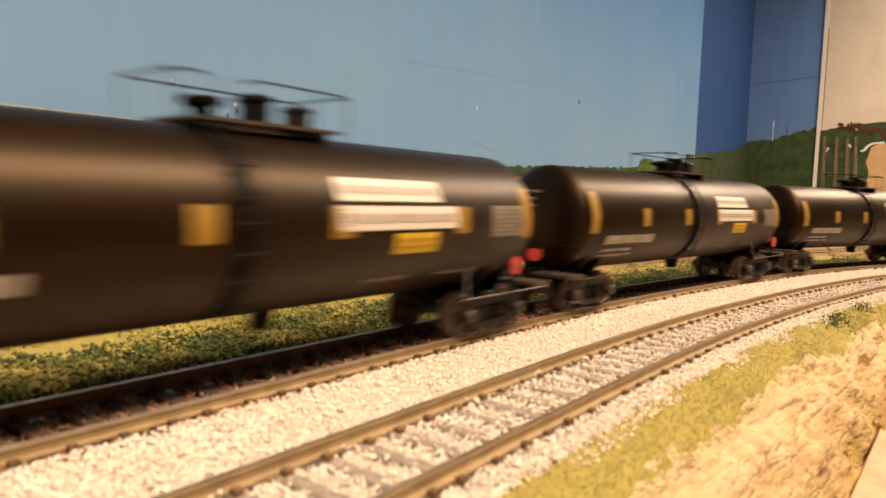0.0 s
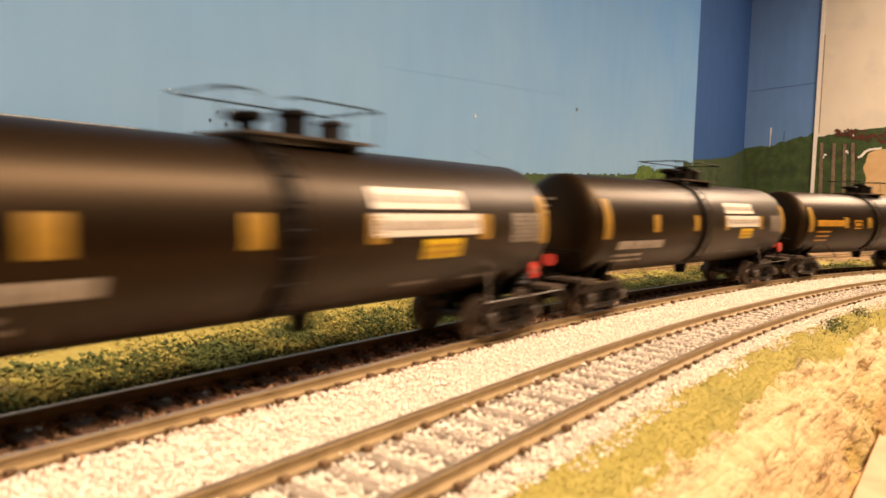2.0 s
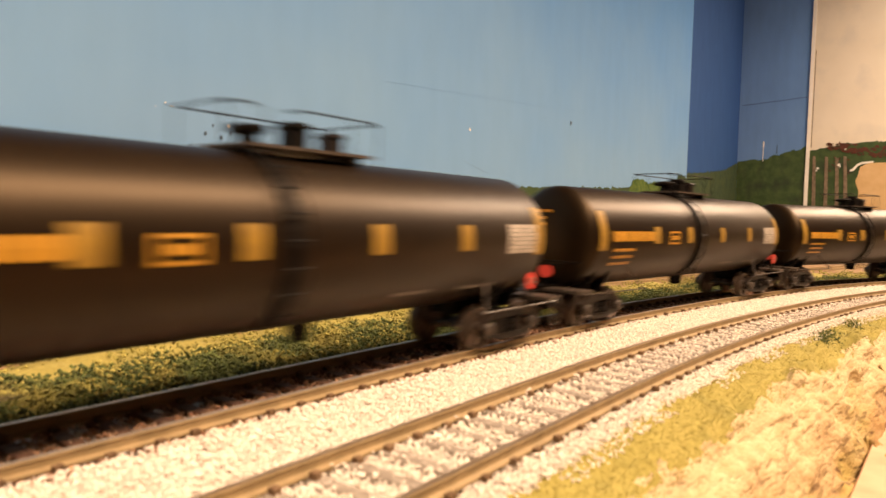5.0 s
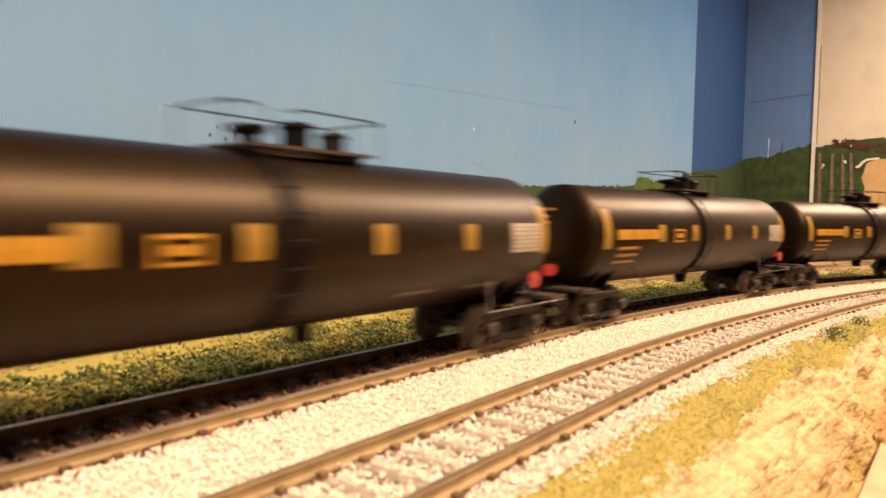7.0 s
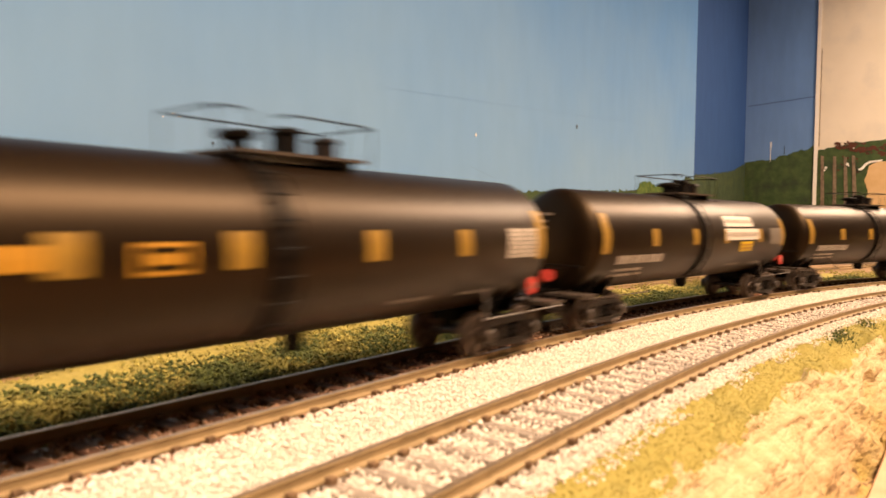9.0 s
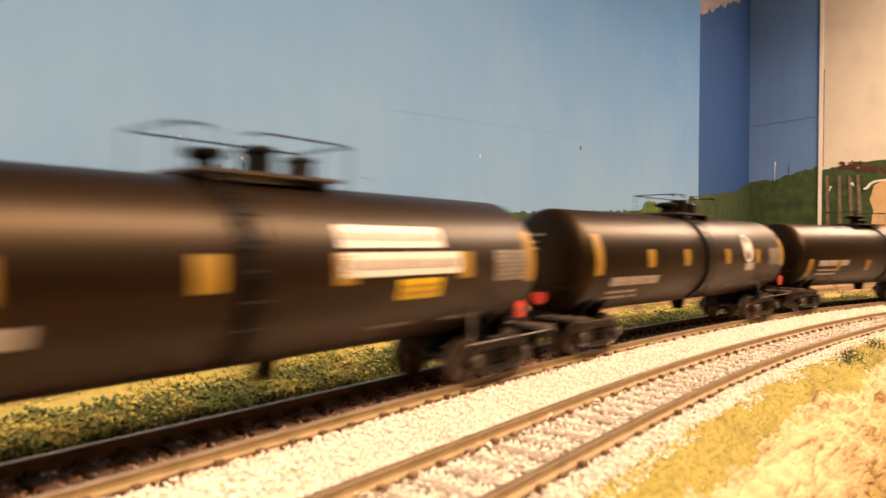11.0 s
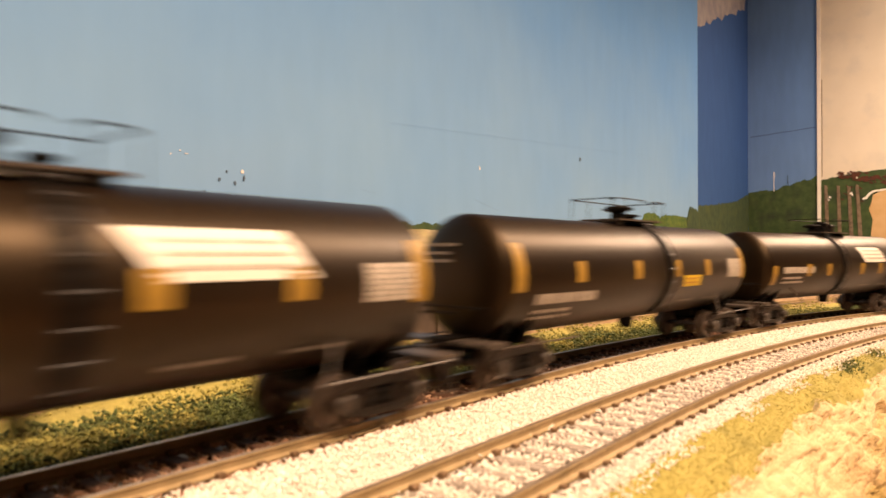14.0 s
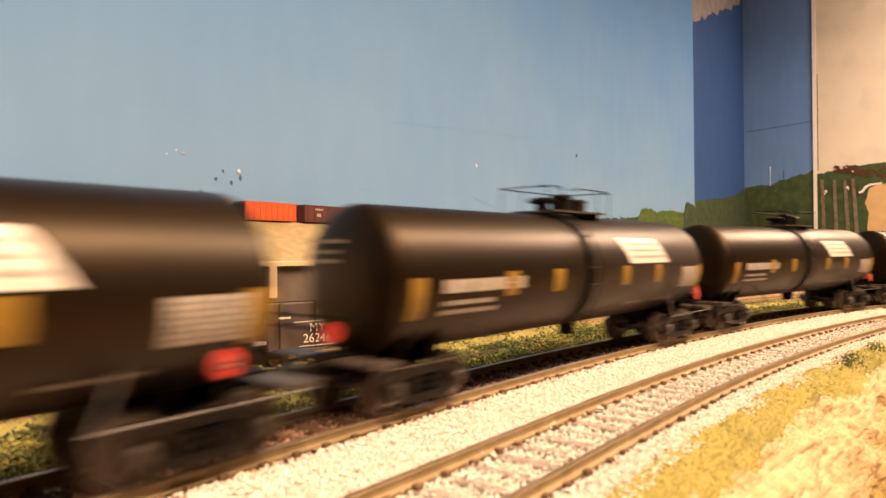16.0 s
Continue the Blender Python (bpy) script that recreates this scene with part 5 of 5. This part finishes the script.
ar = shelf_car("autorack", "silver autorack car with black posts on the upper track", "autorack car", -0.324, 0.315, 0.0460, M_SILVER, M_EDGE)
for k in range(16):
    bm = BM()
    x = -0.1570 + k * 0.0208
    box(bm, x, x + 0.0014, -0.0178, -0.0165, 0.0095, 0.0457)
    part("post", bm, M_DARK, ar)
for k in (2, 6, 10, 14):
    x = -0.1570 + k * 0.0208
    bm = BM()
    box(bm, x + 0.003, x + 0.019, -0.0172, -0.0165, 0.0362, 0.0369)
    box(bm, x + 0.003, x + 0.017, -0.0172, -0.0165, 0.0300, 0.0307)
    box(bm, x + 0.013, x + 0.018, -0.0172, -0.0165, 0.0300, 0.0345)
    part("emblem", bm, M_DARK, ar, "small dark emblem plate")
o1 = shelf_car("boxcar", "orange boxcar on the upper track", "boxcar", 0.003, 0.132, 0.040, M_ORANGE)
o2 = shelf_car("boxcar", "red-orange boxcar on the upper track", "boxcar", 0.167, 0.111, 0.040, M_ORANGE2)
o3 = shelf_car("boxcar", "maroon boxcar with small white lettering on the upper track", "boxcar", 0.298, 0.15, 0.040, M_MAROON)
# dark block that stands in for the shade in the gap between the boxcars
bm = BM()
box(bm, -0.0555 - 0.0085, -0.0555 - 0.0022, -0.0140, 0.0140, 0.0085, 0.0370)
part("end_ladder_frame", bm, M_DARK, o2, "dark block standing in for the shade between the boxcars")
for car, hl in ((o1, 0.066), (o2, 0.0555), (o3, 0.075)):
    for k in range(-4, 5):
        bm = BM()
        x = k * hl / 4.4
        box(bm, x - 0.0006, x + 0.0006, -0.0172, -0.0165, 0.0095, 0.0392)
        part("side_rib", bm, car.children[0].data.materials[0], car)
bm = BM()
for x0, x1, z0, z1 in ((-0.05, -0.03, 0.032, 0.035), (-0.045, -0.036, 0.02, 0.026)):
    box(bm, x0, x1, -0.0176, -0.0165, z0, z1)
part("lettering", bm, M_WHITE, o3)
bm = BM()
for k in range(5):
    box(bm, -0.04 + k * 0.009, -0.034 + k * 0.009, -0.0176, -0.0165, 0.022, 0.026)
part("lettering", bm, M_RUST, o1)


# ---------------------------------------------------------------- what moves
RUN = (  # seconds, metres run by the train
    (0.0, -0.1765),
    (0.5, -0.0860),
    (1.0, 0.0070),
    (1.5, 0.0975),
    (2.0, 0.1922),
    (2.5, 0.2850),
    (3.0, 0.3771),
    (3.5, 0.4715),
    (4.0, 0.5690),
    (6.5, 1.0393),
    (7.0, 1.1360),
    (7.5, 1.2318),
    (8.0, 1.3256),
    (10.5, 1.8068),
    (11.0, 1.9040),
    (11.5, 2.0024),
    (12.0, 2.1046),
    (12.5, 2.2059),
    (13.0, 2.3074),
    (13.5, 2.4094),
    (14.0, 2.5124),
    (14.5, 2.6164),
    (15.0, 2.7185),
    (15.5, 2.8255),
    (16.0, 2.9292),
)


def run_at(t):
    """Smooth run through the table (cubic through neighbours)."""
    T, R = [a for a, _ in RUN], [b for _, b in RUN]
    i = max(0, min(len(T) - 2, int(np.searchsorted(T, t, side="right")) - 1))

    def slope(j):
        if j == 0:
            return (R[1] - R[0]) / (T[1] - T[0])
        if j == len(T) - 1:
            return (R[-1] - R[-2]) / (T[-1] - T[-2])
        return (R[j + 1] - R[j - 1]) / (T[j + 1] - T[j - 1])
    h = T[i + 1] - T[i]
    u = (t - T[i]) / h
    return ((2 * u ** 3 - 3 * u ** 2 + 1) * R[i] + (u ** 3 - 2 * u ** 2 + u) * h * slope(i) + (-2 * u ** 3 + 3 * u ** 2) * R[i + 1] + (u ** 3 - u ** 2) * h * slope(i + 1))


def car_pose(s):
    a, b = on_track(s - 0.0683), on_track(s + 0.0683)
    return pose((a[0] + b[0]) / 2, (a[1] + b[1]) / 2, 0, 0, 0, math.degrees(math.atan2(b[1] - a[1], b[0] - a[0])))


def motions():
    times = [k * 0.2 for k in range(81)]
    for k, car in cars:
        start = 0.1426 + PITCH * k
        rows = [(t, car_pose(start - run_at(t))) for t in times]
        walk(car, rows)
        for tr in [c for c in car.children if c.name.startswith("truck")]:
            tx = tr.location.x
            turn = []
            for t, m in rows:
                h = on_track(start - run_at(t) + tx)[2] - m.to_euler().z
                h = (h + math.pi) % (2 * math.pi) - math.pi
                turn.append((t, pose(tx, 0, 0, 0, 0, math.degrees(h))))
            walk(tr, turn)
            # wheels roll while the car is on the visible stretch of track
            for w in [c for c in tr.children if c.name.startswith("wheelset")]:
                wx = w.location.x
                spin = []
                for f in range(481):
                    s = start - run_at(f / 30) + tx
                    if -0.24 < s < 0.55 or f in (0, 480):
                        sc = min(max(s, -0.24), 0.55)
                        spin.append((f / 30, pose(wx, 0, 0.0052, 0, math.degrees(sc / 0.00525) % 360, 0)))
                walk(w, spin)


motions()
